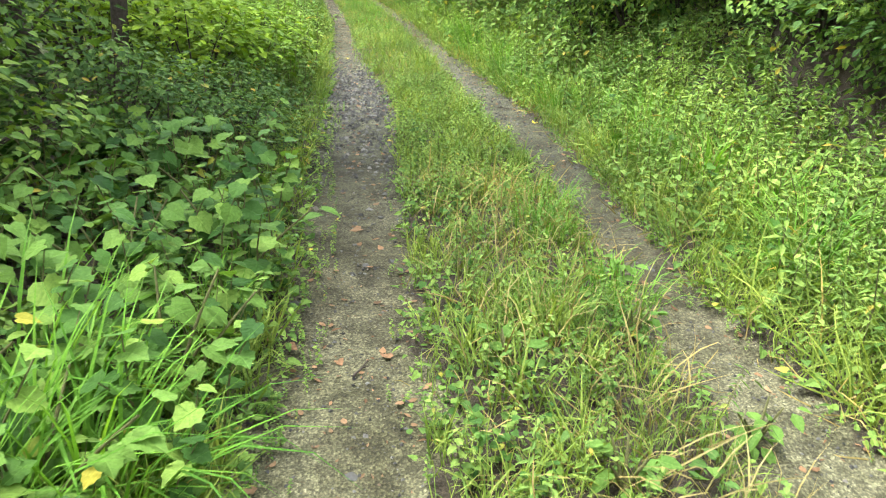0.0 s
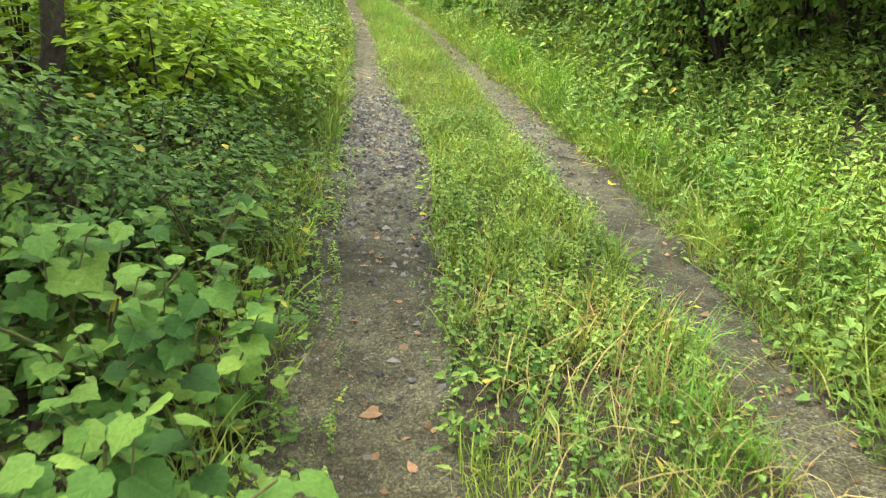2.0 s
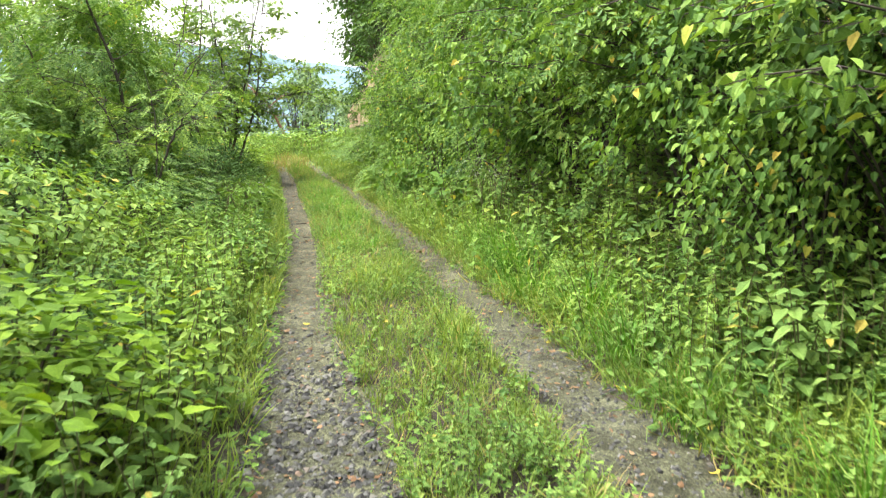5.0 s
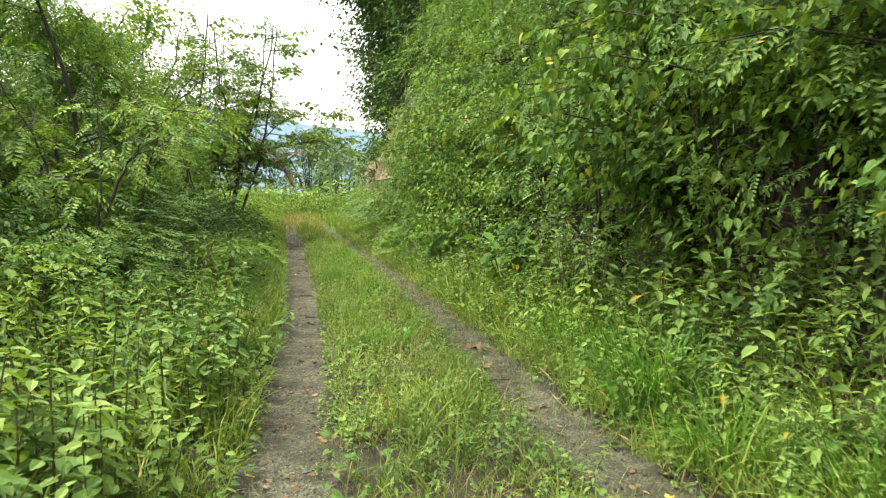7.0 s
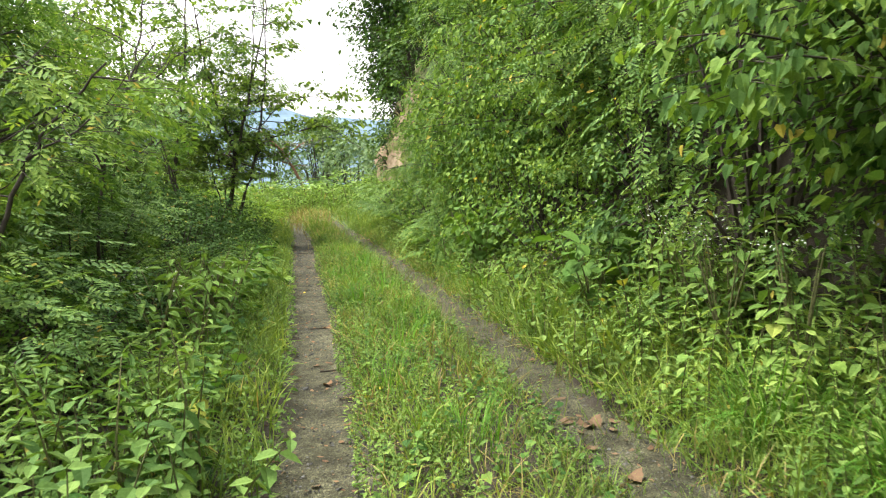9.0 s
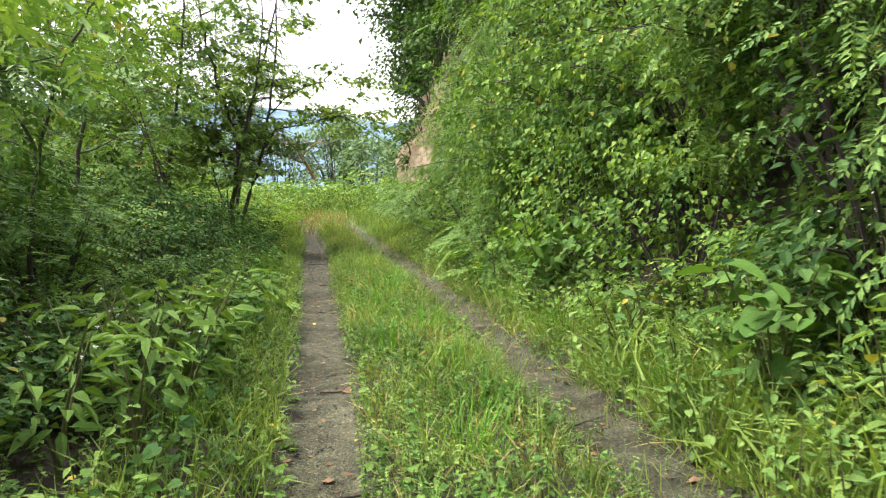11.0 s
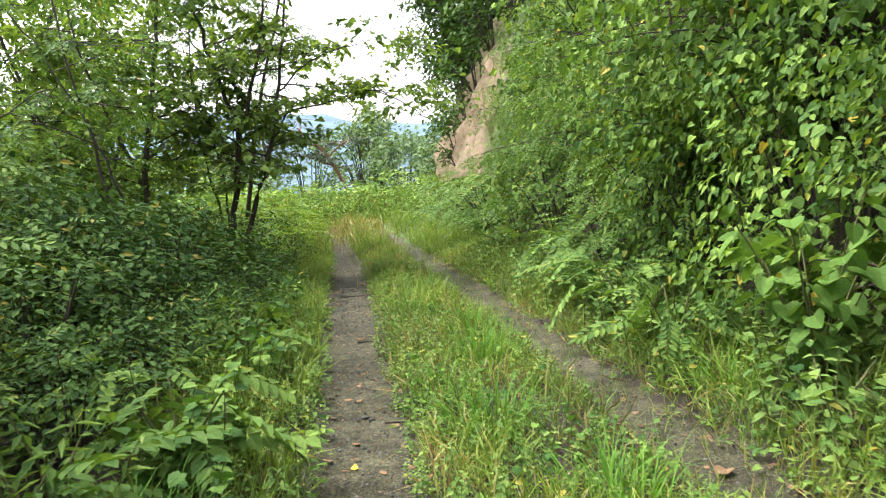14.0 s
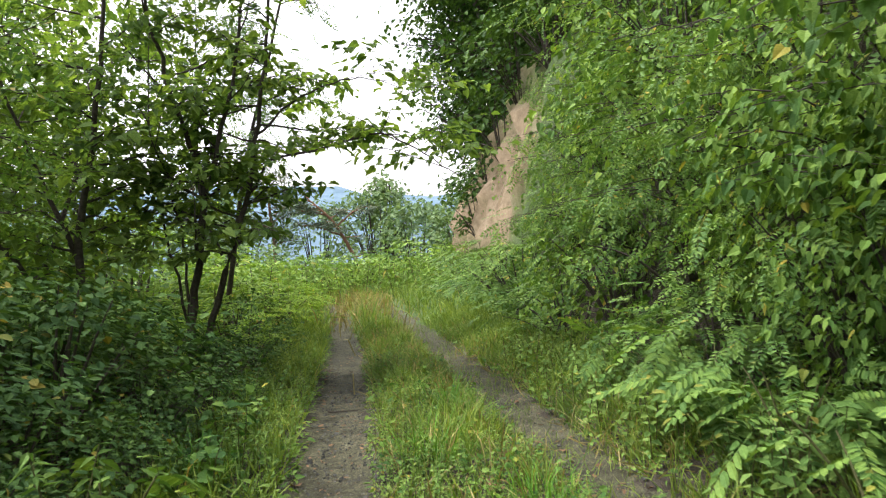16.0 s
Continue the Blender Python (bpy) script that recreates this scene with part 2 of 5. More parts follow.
BANK_H = (0.6, 0.8, 1.2, 2.2, 3.4, 4.2, 4.6, 4.9, 4.7, 4.0, 0.7, 0.3, 0.2)


def along(y, ys, vs):
    return np.interp(y, ys, vs)


def smooth(a, b, v):
    s = np.clip((v - a) / (b - a), 0, 1)
    return s * s * (3 - 2 * s)


def waves(x, y, seed=0.0):
    return (np.sin(1.7 * x + 0.9 * y + seed) + np.sin(-0.8 * x + 2.3 * y + 1.3 + seed) + np.sin(3.1 * x - 1.9 * y + 2.1 * seed)) / 3


def in_rut(x, y):
    """1 in the middle of a wheel rut, 0 outside both."""
    out = np.zeros_like(x)
    for a, b in ((LEFT_A, LEFT_B), (RIGHT_A, RIGHT_B)):
        lo, hi = along(y, RUT_Y, a), along(y, RUT_Y, b)
        ragged = 0.10 * (np.sin(7.3 * y + 3 * x) + np.sin(12.7 * y + 1.1) + np.sin(3.1 * y + 5.0 * lo)) / 1.6
        out = np.maximum(out, smooth(-0.10, 0.10, (hi - lo) / 2 + 0.05 + ragged - np.abs(x - (lo + hi) / 2)))
    return out


def height(x, y):
    x, y = np.asarray(x, float), np.asarray(y, float)
    z = -0.045 * in_rut(x, y) + 0.012 * waves(x * 2.2, y * 2.2)
    mid_lo, mid_hi = along(y, RUT_Y, LEFT_B), along(y, RUT_Y, RIGHT_A)
    z = z + 0.03 * smooth(0, 0.3, np.minimum(x - mid_lo, mid_hi - x))
    left = along(y, RUT_Y, LEFT_A) - x
    z = z + 0.06 * smooth(0.1, 0.6, left) - 0.5 * smooth(3.5, 9, left) - 2.0 * smooth(9, 40, left)
    foot = along(y, RUT_Y, RIGHT_B)
    right = x - foot
    z = z + 0.10 * smooth(0.1, 0.9, right)
    top = along(y, BANK_Y, BANK_H)
    steep = np.clip((y - 31) / 4, 0, 1)
    u = x - 2.75 - 0.22 * waves(y * 0.6, y * 0.33) - 0.55 * np.clip((y - 35) / 8, 0, 1)
    face = smooth(0.0, 1.0, u / (2.6 - 1.1 * steep))
    z = z + top * face * (1 + 0.06 * waves(x * 0.9, y * 0.9, 2.0)) + np.clip(x - 6, 0, 60) * 0.25 * np.clip(top - 1, 0, 3) / 3
    z = z - 2.5 * smooth(80, 160, y)
    return z


# ---------------------------------------------------------------- geometry tools
class Shape:
    """Vertices, triangles, a material number for each triangle and, on leaves, the place on the leaf (across, along)."""

    def __init__(self, v, f, k=0, place=None):
        self.place = place
        self.v, self.f = np.asarray(v, float).reshape(-1, 3), np.asarray(f, np.int64).reshape(-1, 3)
        self.k = np.full(len(self.f), k) if np.isscalar(k) else np.asarray(k)
        if place is None:
            self.place = np.zeros((len(self.v), 2))


def join(shapes):
    shapes = [s for s in shapes if len(s.v)]
    if not shapes:
        return Shape(np.zeros((0, 3)), np.zeros((0, 3)))
    at = np.cumsum([0] + [len(s.v) for s in shapes])
    return Shape(np.concatenate([s.v for s in shapes]), np.concatenate([s.f + o for s, o in zip(shapes, at)]), np.concatenate([s.k for s in shapes]), np.concatenate([s.place for s in shapes]))


def turns(az, pitch, roll):
    """Rotations: roll about the length (y), then pitch up, then azimuth about z. Degrees not used: radians."""
    az, pitch, roll = np.broadcast_arrays(np.asarray(az, float), pitch, roll)
    ca, sa, cp, sp, cr, sr = np.cos(az), np.sin(az), np.cos(pitch), np.sin(pitch), np.cos(roll), np.sin(roll)
    o, i = np.zeros_like(ca), np.ones_like(ca)
    rz = np.stack([ca, -sa, o, sa, ca, o, o, o, i], -1).reshape(*ca.shape, 3, 3)
    rx = np.stack([i, o, o, o, cp, -sp, o, sp, cp], -1).reshape(*ca.shape, 3, 3)
    ry = np.stack([cr, o, sr, o, i, o, -sr, o, cr], -1).reshape(*ca.shape, 3, 3)
    return rz @ rx @ ry


def spread(shape, p, r, s):
    """The shape repeated at the places p, with the rotations r and sizes s."""
    p = np.asarray(p, float).reshape(-1, 3)
    n = len(p)
    if n == 0 or len(shape.v) == 0:
        return Shape(np.zeros((0, 3)), np.zeros((0, 3)))
    m = r * np.broadcast_to(np.asarray(s, float), (n,))[:, None, None]
    v = np.einsum("nij,vj->nvi", m, shape.v) + p[:, None]
    f = shape.f[None] + (np.arange(n) * len(shape.v))[:, None, None]
    return Shape(v, f, np.tile(shape.k, n), np.tile(shape.place, (n, 1)))


def spread_any(shapes, p, r, s, rng):
    """As spread, with one of several shapes for each place."""
    pick = rng.integers(0, len(shapes), len(p))
    s = np.broadcast_to(np.asarray(s, float), (len(p),))
    return join([spread(shapes[i], p[pick == i], r[pick == i], s[pick == i]) for i in range(len(shapes))])


def mesh_of(name, shape, mats, soft=False):
    me = bpy.data.meshes.new(name)
    n, m = len(shape.v), len(shape.f)
    me.vertices.add(n)
    me.vertices.foreach_set("co", shape.v.astype(np.float32).ravel())
    me.loops.add(m * 3)
    me.loops.foreach_set("vertex_index", shape.f.astype(np.int32).ravel())
    me.polygons.add(m)
    me.polygons.foreach_set("loop_start", np.arange(0, m * 3, 3, dtype=np.int32))
    for mat in mats:
        me.materials.append(mat)
    me.polygons.foreach_set("material_index", shape.k.astype(np.int32))
    me.polygons.foreach_set("use_smooth", np.full(m, soft))
    me.update(calc_edges=True)
    if shape.place.any():
        me.attributes.new("leaf", "FLOAT2", "POINT").data.foreach_set("vector", shape.place.astype(np.float32).ravel())
    return me


def part(name, shape, mat, parent, label="", soft=False):
    ob = new(name, mesh_of(name, shape, [mat] if not isinstance(mat, (list, tuple)) else mat, soft))
    ob.parent = parent
    return tagged(ob, label)


def thing(name, label, category, group="", kind=""):
    return tagged(new(name), label, category, group, kind)


def stuff(name, shape, mats, label, category):
    ob = new(name, mesh_of(name, shape, mats))
    return tagged(ob, label, category, kind="stuff")


def tube(points, radii, sides=5):
    """A tapered stem along the points."""
    p, q = np.asarray(points, float), np.asarray(radii, float)
    d = np.gradient(p, axis=0)
    d /= np.linalg.norm(d, axis=1, keepdims=True) + 1e-9
    up = np.where(np.abs(d[:, 2:3]) > 0.9, [[1.0, 0, 0]], [[0, 0, 1.0]])
    a = np.cross(d, up)
    a /= np.linalg.norm(a, axis=1, keepdims=True) + 1e-9
    b = np.cross(d, a)
    t = np.arange(sides) / sides * 2 * np.pi
    v = (p[:, None] + q[:, None, None] * (np.cos(t)[None, :, None] * a[:, None] + np.sin(t)[None, :, None] * b[:, None])).reshape(-1, 3)
    f = []
    for i in range(len(p) - 1):
        for j in range(sides):
            w, x, y, z = i * sides + j, i * sides + (j + 1) % sides, (i + 1) * sides + j, (i + 1) * sides + (j + 1) % sides
            f += [(w, x, z), (w, z, y)]
    return Shape(v, f)


# leaves: x across, y from stalk to tip, z the upper side
def folded(half, lift=0.25, droop=0.16):
    """A leaf folded along a straight midrib, from the points of its right edge."""
    v = [(0, 0, 0), (0, 1, -droop)]
    f = []
    for sgn in (1, -1):
        k = len(v)
        v += [(sgn * x, y, lift * x - droop * y * y) for x, y in half]
        ring = [0, *range(k, k + len(half)), 1]
        for a in range(1, len(ring) - 1):
            f.append((0, ring[a], ring[a + 1]) if sgn > 0 else (0, ring[a + 1], ring[a]))
    return Shape(v, f, 0, np.array(v)[:, :2])


OVATE = folded([(0.30, 0.30), (0.24, 0.66)])
HEART = folded([(0.26, -0.10), (0.43, 0.18), (0.26, 0.62)], 0.2, 0.2)
ROUND = folded([(0.30, -0.12), (0.50, 0.14), (0.42, 0.55), (0.2, 0.86)], 0.16, 0.16)
LANCE = folded([(0.15, 0.38)], 0.3, 0.22)
LANCE2 = folded([(0.16, 0.25), (0.14, 0.6)], 0.3, 0.25)
LEAFLET = folded([(0.20, 0.28), (0.20, 0.7)], 0.2, 0.08)
RHOMB = folded([(0.22, 0.5)], 0.2, 0.06)


def lobed():
    """A broad leaf with five blunt toothed lobes."""
    ring = [(0.0, 0.02), (0.22, -0.10), (0.42, 0.02), (0.46, 0.18), (0.56, 0.34), (0.43, 0.48), (0.38, 0.66), (0.20, 0.76), (0.0, 1.0)]
    right = ring
    left = [(-x, y) for x, y in ring[1:-1]][::-1]
    outline = right + left
    v = [(0, 0.36, 0.0)] + [(x, y, 0.10 * abs(x) - 0.22 * (y - 0.2) ** 2 + 0.008 * ((i % 2) * 2 - 1)) for i, (x, y) in enumerate(outline)]
    n = len(outline)
    return Shape(v, [(0, 1 + i, 1 + (i + 1) % n) for i in range(n)], 0, np.array(v)[:, :2])


LOBED = lobed()


def frond(pairs, leaf, size, droop=0.5, narrow=0.8):
    """A pinnate leaf one unit long: leaflets in pairs along a bent rachis and one at the tip."""
    out = []
    ys = np.linspace(0.16, 0.96, pairs)
    for i, y in enumerate(ys):
        z = -droop * 0.5 * y * y
        s = size * (0.75 + 0.35 * np.sin(np.pi * (0.15 + 0.75 * y)))
        for sgn in (-1, 1):
            out.append(spread(leaf, [(sgn * 0.012, y, z)], turns([-sgn * radians(68 - 18 * y)], [-0.12 - 0.25 * ((i * 7) % 5) / 5], [0.15 * ((i * 3) % 4 - 1.5)]), s))
    out.append(spread(leaf, [(0, 0.99, -droop * 0.5)], turns([0.0], [-droop * 0.8], [0.0]), size * 0.9))
    out.append(Shape([(-0.006, 0, 0), (0.006, 0, 0), (0.004, 0.5, -droop * 0.125), (-0.004, 0.5, -droop * 0.125), (0, 1, -droop * 0.5)], [(0, 1, 2), (0, 2, 3), (3, 2, 4)]))
    return join(out)


FROND = frond(6, RHOMB, 0.27)
FROND_BIG = frond(6, OVATE, 0.30, 0.5)
FROND_FINE = frond(8, RHOMB, 0.17)
FROND_SPRAY = frond(6, RHOMB, 0.21)
FROND_WIDE = frond(9, LEAFLET, 0.21, 0.5)


def blade(bend, width=0.016, segs=3):
    """A grass blade one unit long that arches over by the angle bend."""
    v, f = [], []
    y = z = 0.0
    for i in range(segs + 1):
        u = i / segs
        w = width * (1 - u ** 1.6) * (0.75 + 0.5 * min(u * 3, 1) * 0.5)
        if i < segs:
            v += [(-w, y, z), (w, y, z)]
        else:
            v.append((0, y, z))
        a = radians(82) - bend * (u + 0.5 / segs) ** 1.3
        y, z = y + np.cos(a) / segs, z + np.sin(a) / segs
    for i in range(segs - 1):
        a = 2 * i
        f += [(a, a + 1, a + 3), (a, a + 3, a + 2)]
    f.append((2 * segs - 2, 2 * segs - 1, 2 * segs))
    return Shape(v, f)


BLADES = [blade(b, 0.019) for b in (0.5, 1.0, 1.5, 2.1)]
BLADES_LONG = [blade(b, 0.010, 4) for b in (0.9, 1.5, 2.2, 2.7)]
BLADES_FAR = [blade(b, 0.022, 2) for b in (0.5, 1.1, 1.7)]

# ---------------------------------------------------------------- ground


def build_ground():
    xs = np.unique(np.concatenate([np.linspace(-400, -40, 10), np.linspace(-40, -8, 17), np.linspace(-8, -2, 25), np.linspace(-2, 3, 72),
                                   np.linspace(3, 9, 37), np.linspace(9, 40, 20), np.linspace(40, 400, 10)]).round(4))
    ys = np.unique(np.concatenate([np.linspace(-300, -20, 10), np.linspace(-20, 0, 21), np.linspace(0, 36, 271), np.linspace(36, 60, 61),
                                   np.linspace(60, 130, 30), np.linspace(130, 1400, 12)]).round(4))
    gx, gy = np.meshgrid(xs, ys)
    z = height(gx, gy)
    rough = np.array([noise.noise((a * 7.0, b * 7.0, 0.3)) for a, b in zip(gx.ravel(), gy.ravel())]).reshape(gx.shape)
    z = z + 0.012 * rough * (np.abs(gx) < 8)
    crag = smooth(34.4, 36.0, gy + 0.9 * waves(gy * 1.3, z * 2)) * (1 - smooth(49, 51, gy)) * smooth(0.9, 1.8, z) * (1 - smooth(6, 7.5, gx))
    bump = np.array([noise.fractal((a * 0.9, b * 1.4, c * 1.4), 1.0, 2.0, 4) for a, b, c in zip(gx.ravel(), gy.ravel(), z.ravel())]).reshape(gx.shape)
    gx2 = gx - crag * 0.7 * bump
    nx, ny = len(xs), len(ys)
    i = np.arange(nx * ny).reshape(ny, nx)
    a, b, c, d = i[:-1, :-1].ravel(), i[:-1, 1:].ravel(), i[1:, 1:].ravel(), i[1:, :-1].ravel()
    shape = Shape(np.stack([gx2, gy, z], -1), np.concatenate([np.stack([a, b, c], 1), np.stack([a, c, d], 1)]))
    me = mesh_of("ground", shape, [GROUND], True)
    worn = me.attributes.new("worn", "FLOAT", "POINT")
    worn.data.foreach_set("value", (in_rut(gx, gy) * (gy < 52)).astype(np.float32).ravel())
    turf = me.attributes.new("turf", "FLOAT", "POINT")
    turf.data.foreach_set("value", np.clip(smooth(2.4, 5.0, -gx) + smooth(31, 36, gy) + smooth(1.5, 0.0, gy) * 0.9 + smooth(6.5, 9, gx) * 0.6, 0, 1).astype(np.float32).ravel())
    clay = me.attributes.new("clay", "FLOAT", "POINT")
    clay.data.foreach_set("value", np.clip(crag * 1.25 * (0.55 + 0.6 * np.clip(bump * 2 + 0.7, 0, 1)) - 0.8 * smooth(3.7, 4.3, z), 0, 1).astype(np.float32).ravel())
    return tagged(new("ground", me), "earth track with two worn gritty wheel ruts beside a steep bank", "ground", kind="structure")


ground = build_ground()


def on_ground(x, y, lift=0.0):
    return np.stack([x, y, height(x, y) + lift], 1)


def strip(rng, n, y0, y1, lo, hi, skew=1.0):
    """n random places between the curves lo(y) and hi(y), with more of them towards small y when skew is over 1."""
    y = y0 + (y1 - y0) * rng.random(n) ** skew
    x = lo(y) + (hi(y) - lo(y)) * rng.random(n)
    return x, y


def la(y): return along(y, RUT_Y, LEFT_A)
def lb(y): return along(y, RUT_Y, LEFT_B)
def ra(y): return along(y, RUT_Y, RIGHT_A)
def rb(y): return along(y, RUT_Y, RIGHT_B)


def clumped(rng, x, y, seed, keep):
    """Keep about that share of the places, in uneven clumps."""
    w = 0.54 + 0.5 * waves(x * 3.1, y * 2.7, seed) + 0.46 * waves(x * 7.3, y * 6.1, seed + 1.7)
    return rng.random(len(x)) < np.clip(w * 2 * keep, 0, 1)


def grass(name, label, rng, x, y, lengths, shapes, mat, lean=0.35, base=0.0):
    n = len(x)
    r = turns(rng.random(n) * 6.283, rng.normal(0, lean, n) * 0.5, rng.normal(0, lean, n))
    p, far = on_ground(x, y, base), y > 17
    sh = join([spread_any(shapes, p[~far], r[~far], lengths[~far], rng), spread_any(BLADES_FAR, p[far], r[far], lengths[far], rng)])
    return stuff(name, sh, [mat], label, "grass")


def verge_grass():
    rng = np.random.default_rng(5)
    x, y = strip(rng, 60000, 0.5, 36, lambda v: lb(v) - 0.0, lambda v: ra(v) + 0.04, 1.05)
    k = clumped(rng, x, y, 0.4, 0.62) & ((y < 13) | (rng.random(len(x)) < 0.62)) & (x < ra(y) - 0.03 + 0.06 * rng.random(len(x)))
    x, y = x[k], y[k]
    tall = 0.085 + 0.11 * rng.random(len(x)) ** 1.5 + 0.16 * np.clip(waves(x * 2, y * 1.1, 3.0), 0, 1) * smooth(0.0, 0.3, np.minimum(x - lb(y), ra(y) - x)) + 0.09 * np.clip(waves(x * 7.3, y * 6.1, 2.1), 0, 1)
    grass("middle_grass", "tufts of fresh green grass along the crown of the track", rng, x, y, tall, BLADES, GRASS)
    x, y = strip(rng, 1500, 0.8, 6.4, lambda v: lb(v) + 0.15, lambda v: ra(v) + 0.05, 1.0)
    k = clumped(rng, x, y, 2.4, 0.6)
    grass("dry_grass", "straw coloured dry grass blades among the green", rng, x[k], y[k], 0.22 + 0.22 * rng.random(k.sum()), BLADES_LONG, STRAW, 0.5)
    x, y = rng.normal(2.75, 0.28, 420), rng.normal(6.4, 0.5, 420)
    grass("dry_grass", "withered brown grass in the weeds under the bank", rng, x, y, 0.3 + 0.25 * rng.random(420), BLADES_LONG, STRAW, 0.4)
    x, y = strip(rng, 4200, 9.5, 34, lambda v: lb(v), lambda v: ra(v), 1.0)
    k = clumped(rng, x, y, 1.4, 0.5)
    grass("dry_grass", "sparse straw coloured blades in the green grass", rng, x[k], y[k], 0.14 + 0.16 * rng.random(k.sum()), BLADES_LONG, STRAW, 0.5)
    x, y = strip(rng, 6500, 2.0, 34, lambda v: lb(v) - 0.05, lambda v: ra(v) + 0.08, 0.8)
    k = clumped(rng, x, y, 6.2, 0.5)
    grass("dry_grass", "short withered grass at the base of the green tufts", rng, x[k], y[k], 0.07 + 0.11 * rng.random(k.sum()), BLADES_FAR, STRAW, 0.9)
    x, y = strip(rng, 6000, 2.0, 34, lambda v: rb(v) - 0.05, lambda v: rb(v) + 0.5, 0.9)
    k = clumped(rng, x, y, 2.2, 0.5)
    grass("dry_grass", "withered grass along the edge of the wheel rut", rng, x[k], y[k], 0.08 + 0.18 * rng.random(k.sum()), BLADES_FAR, STRAW, 0.8)
    x, y = strip(rng, 27000, 0.5, 36, lambda v: la(v) - 0.3 - 0.32 * smooth(8, 11, v) - 0.1 * smooth(14, 16, v), lambda v: la(v) + 0.0, 1.15)
    k = clumped(rng, x, y, 5.0, 0.6) & ((rng.random(len(x)) < 0.25) | (y < 4.2) | (y > 9.5))
    x, y = x[k], y[k]
    grass("verge_grass", "green grass along the edge of the wheel rut", rng, x, y, 0.12 + 0.2 * rng.random(len(x)), BLADES, GRASS)
    x, y = strip(rng, 40000, 0.5, 36, lambda v: rb(v) - 0.0, lambda v: rb(v) + 0.95, 1.15)
    k = clumped(rng, x, y, 7.0, 0.62)
    x, y = x[k], y[k]
    grass("verge_grass", "green grass at the foot of the bank", rng, x, y, 0.14 + 0.24 * rng.random(len(x)) * (0.5 + 0.5 * smooth(0, 0.6, x - rb(y))), BLADES, GRASS)
    x, y = strip(rng, 3800, 12, 36, lambda v: ra(v), lambda v: rb(v), 0.8)
    k = clumped(rng, x, y, 3.7, 0.5)
    x, y = x[k], y[k]
    grass("rut_grass", "short thin grass growing in the fainter wheel rut", rng, x, y, 0.05 + 0.10 * rng.random(len(x)), BLADES, GRASS)
    x, y = strip(rng, 9000, 0.8, 20, lambda v: rb(v) + 0.05, lambda v: rb(v) + 1.3, 1.2)
    k = clumped(rng, x, y, 8.8, 0.6)
    x, y = x[k], y[k]
    grass("tall_grass", "long pale green grass among the weeds under the bank", rng, x, y, 0.3 + 0.28 * rng.random(len(x)), BLADES_LONG, GRASS, 0.55)
    x, y = rng.uniform(-16, -2.6, 8000), rng.uniform(-6, 34, 8000)
    grass("meadow_grass", "rough grass on the open ground beside the bushes", rng, x, y, 0.3 + 0.3 * rng.random(8000), BLADES_FAR, GRASS)
    x, y = rng.uniform(-4, 4, 9000), rng.uniform(-6, 0.8, 9000)
    k = in_rut(x, y) < 0.3
    grass("verge_grass", "rough grass beside the start of the track", rng, x[k], y[k], 0.2 + 0.25 * rng.random(k.sum()), BLADES_FAR, GRASS)
    # long arching lush clumps
    for cx, cy, n, size in ((-1.05, 3.1, 200, 0.66), (-1.3, 3.5, 160, 0.66), (-1.3, 2.85, 160, 0.66), (-0.85, 4.3, 90, 0.4), (2.35, 14.4, 260, 0.62), (2.5, 15.1, 240, 0.6), (2.45, 16.0, 200, 0.55), (2.3, 13.5, 160, 0.5),
                            (2.35, 7.2, 140, 0.55), (2.2, 4.7, 120, 0.6), (2.45, 6.3, 130, 0.65), (2.7, 7.9, 120, 0.6), (2.3, 9.4, 120, 0.5), (2.75, 6.9, 110, 0.6), (2.3, 11.6, 120, 0.55), (2.45, 12.6, 140, 0.6), (2.55, 8.6, 120, 0.5), (2.2, 10.6, 110, 0.45), (2.6, 5.6, 120, 0.5),
                            (0.9, 22.6, 160, 0.36), (1.1, 24.0, 150, 0.34), (0.75, 17.5, 110, 0.3), (1.2, 20.2, 110, 0.32), (-0.45, 21.5, 110, 0.38), (-0.5, 24.0, 110, 0.36),
                            (0.95, 18.6, 120, 0.34), (1.2, 19.3, 110, 0.32), (0.8, 20.9, 120, 0.34), (1.15, 21.6, 120, 0.36), (0.75, 23.4, 110, 0.32), (1.2, 25.0, 120, 0.34), (0.85, 26.2, 110, 0.34), (1.1, 27.6, 110, 0.32), (1.0, 16.4, 120, 0.32),
                            (1.15, 4.6, 120, 0.34), (0.95, 5.4, 110, 0.32), (1.25, 6.2, 100, 0.3), (0.7, 4.2, 90, 0.28), (2.35, 19.4, 110, 0.4), (2.3, 21.4, 110, 0.4), (2.25, 22.9, 100, 0.36), (-0.4, 19.3, 90, 0.32), (-0.45, 26.0, 100, 0.34)):
        t = thing("grass_tuft", "lush clump of long arching bright green grass", "grass", "long grass clumps")
        a = rng.random(n) * 6.283
        rad = 0.22 * rng.random(n) ** 0.6
        x, y = cx + rad * np.cos(a), cy + rad * np.sin(a)
        t.location = (cx, cy, float(height(cx, cy)) - 0.01)
        p = on_ground(x, y) - np.array(t.location)
        r, s = turns(a - 1.57 + rng.normal(0, 0.5, n), rng.normal(0, 0.12, n), 0), size * (0.6 + 0.6 * rng.random(n))
        for i in range(8):
            k = (a >= i * 0.7854) & (a < (i + 1) * 0.7854)
            part("blade_spray", spread_any(BLADES_LONG, p[k], r[k], s[k], rng), GRASS_LUSH, t)
    # far grass, tall and tawny where the track bends out of sight
    x = rng.uniform(-9, 3.2, 19000)
    y = 34 + 24 * rng.random(19000)
    k = (in_rut(x, y) < 0.4) | (y > 43)
    x, y = x[k], y[k]
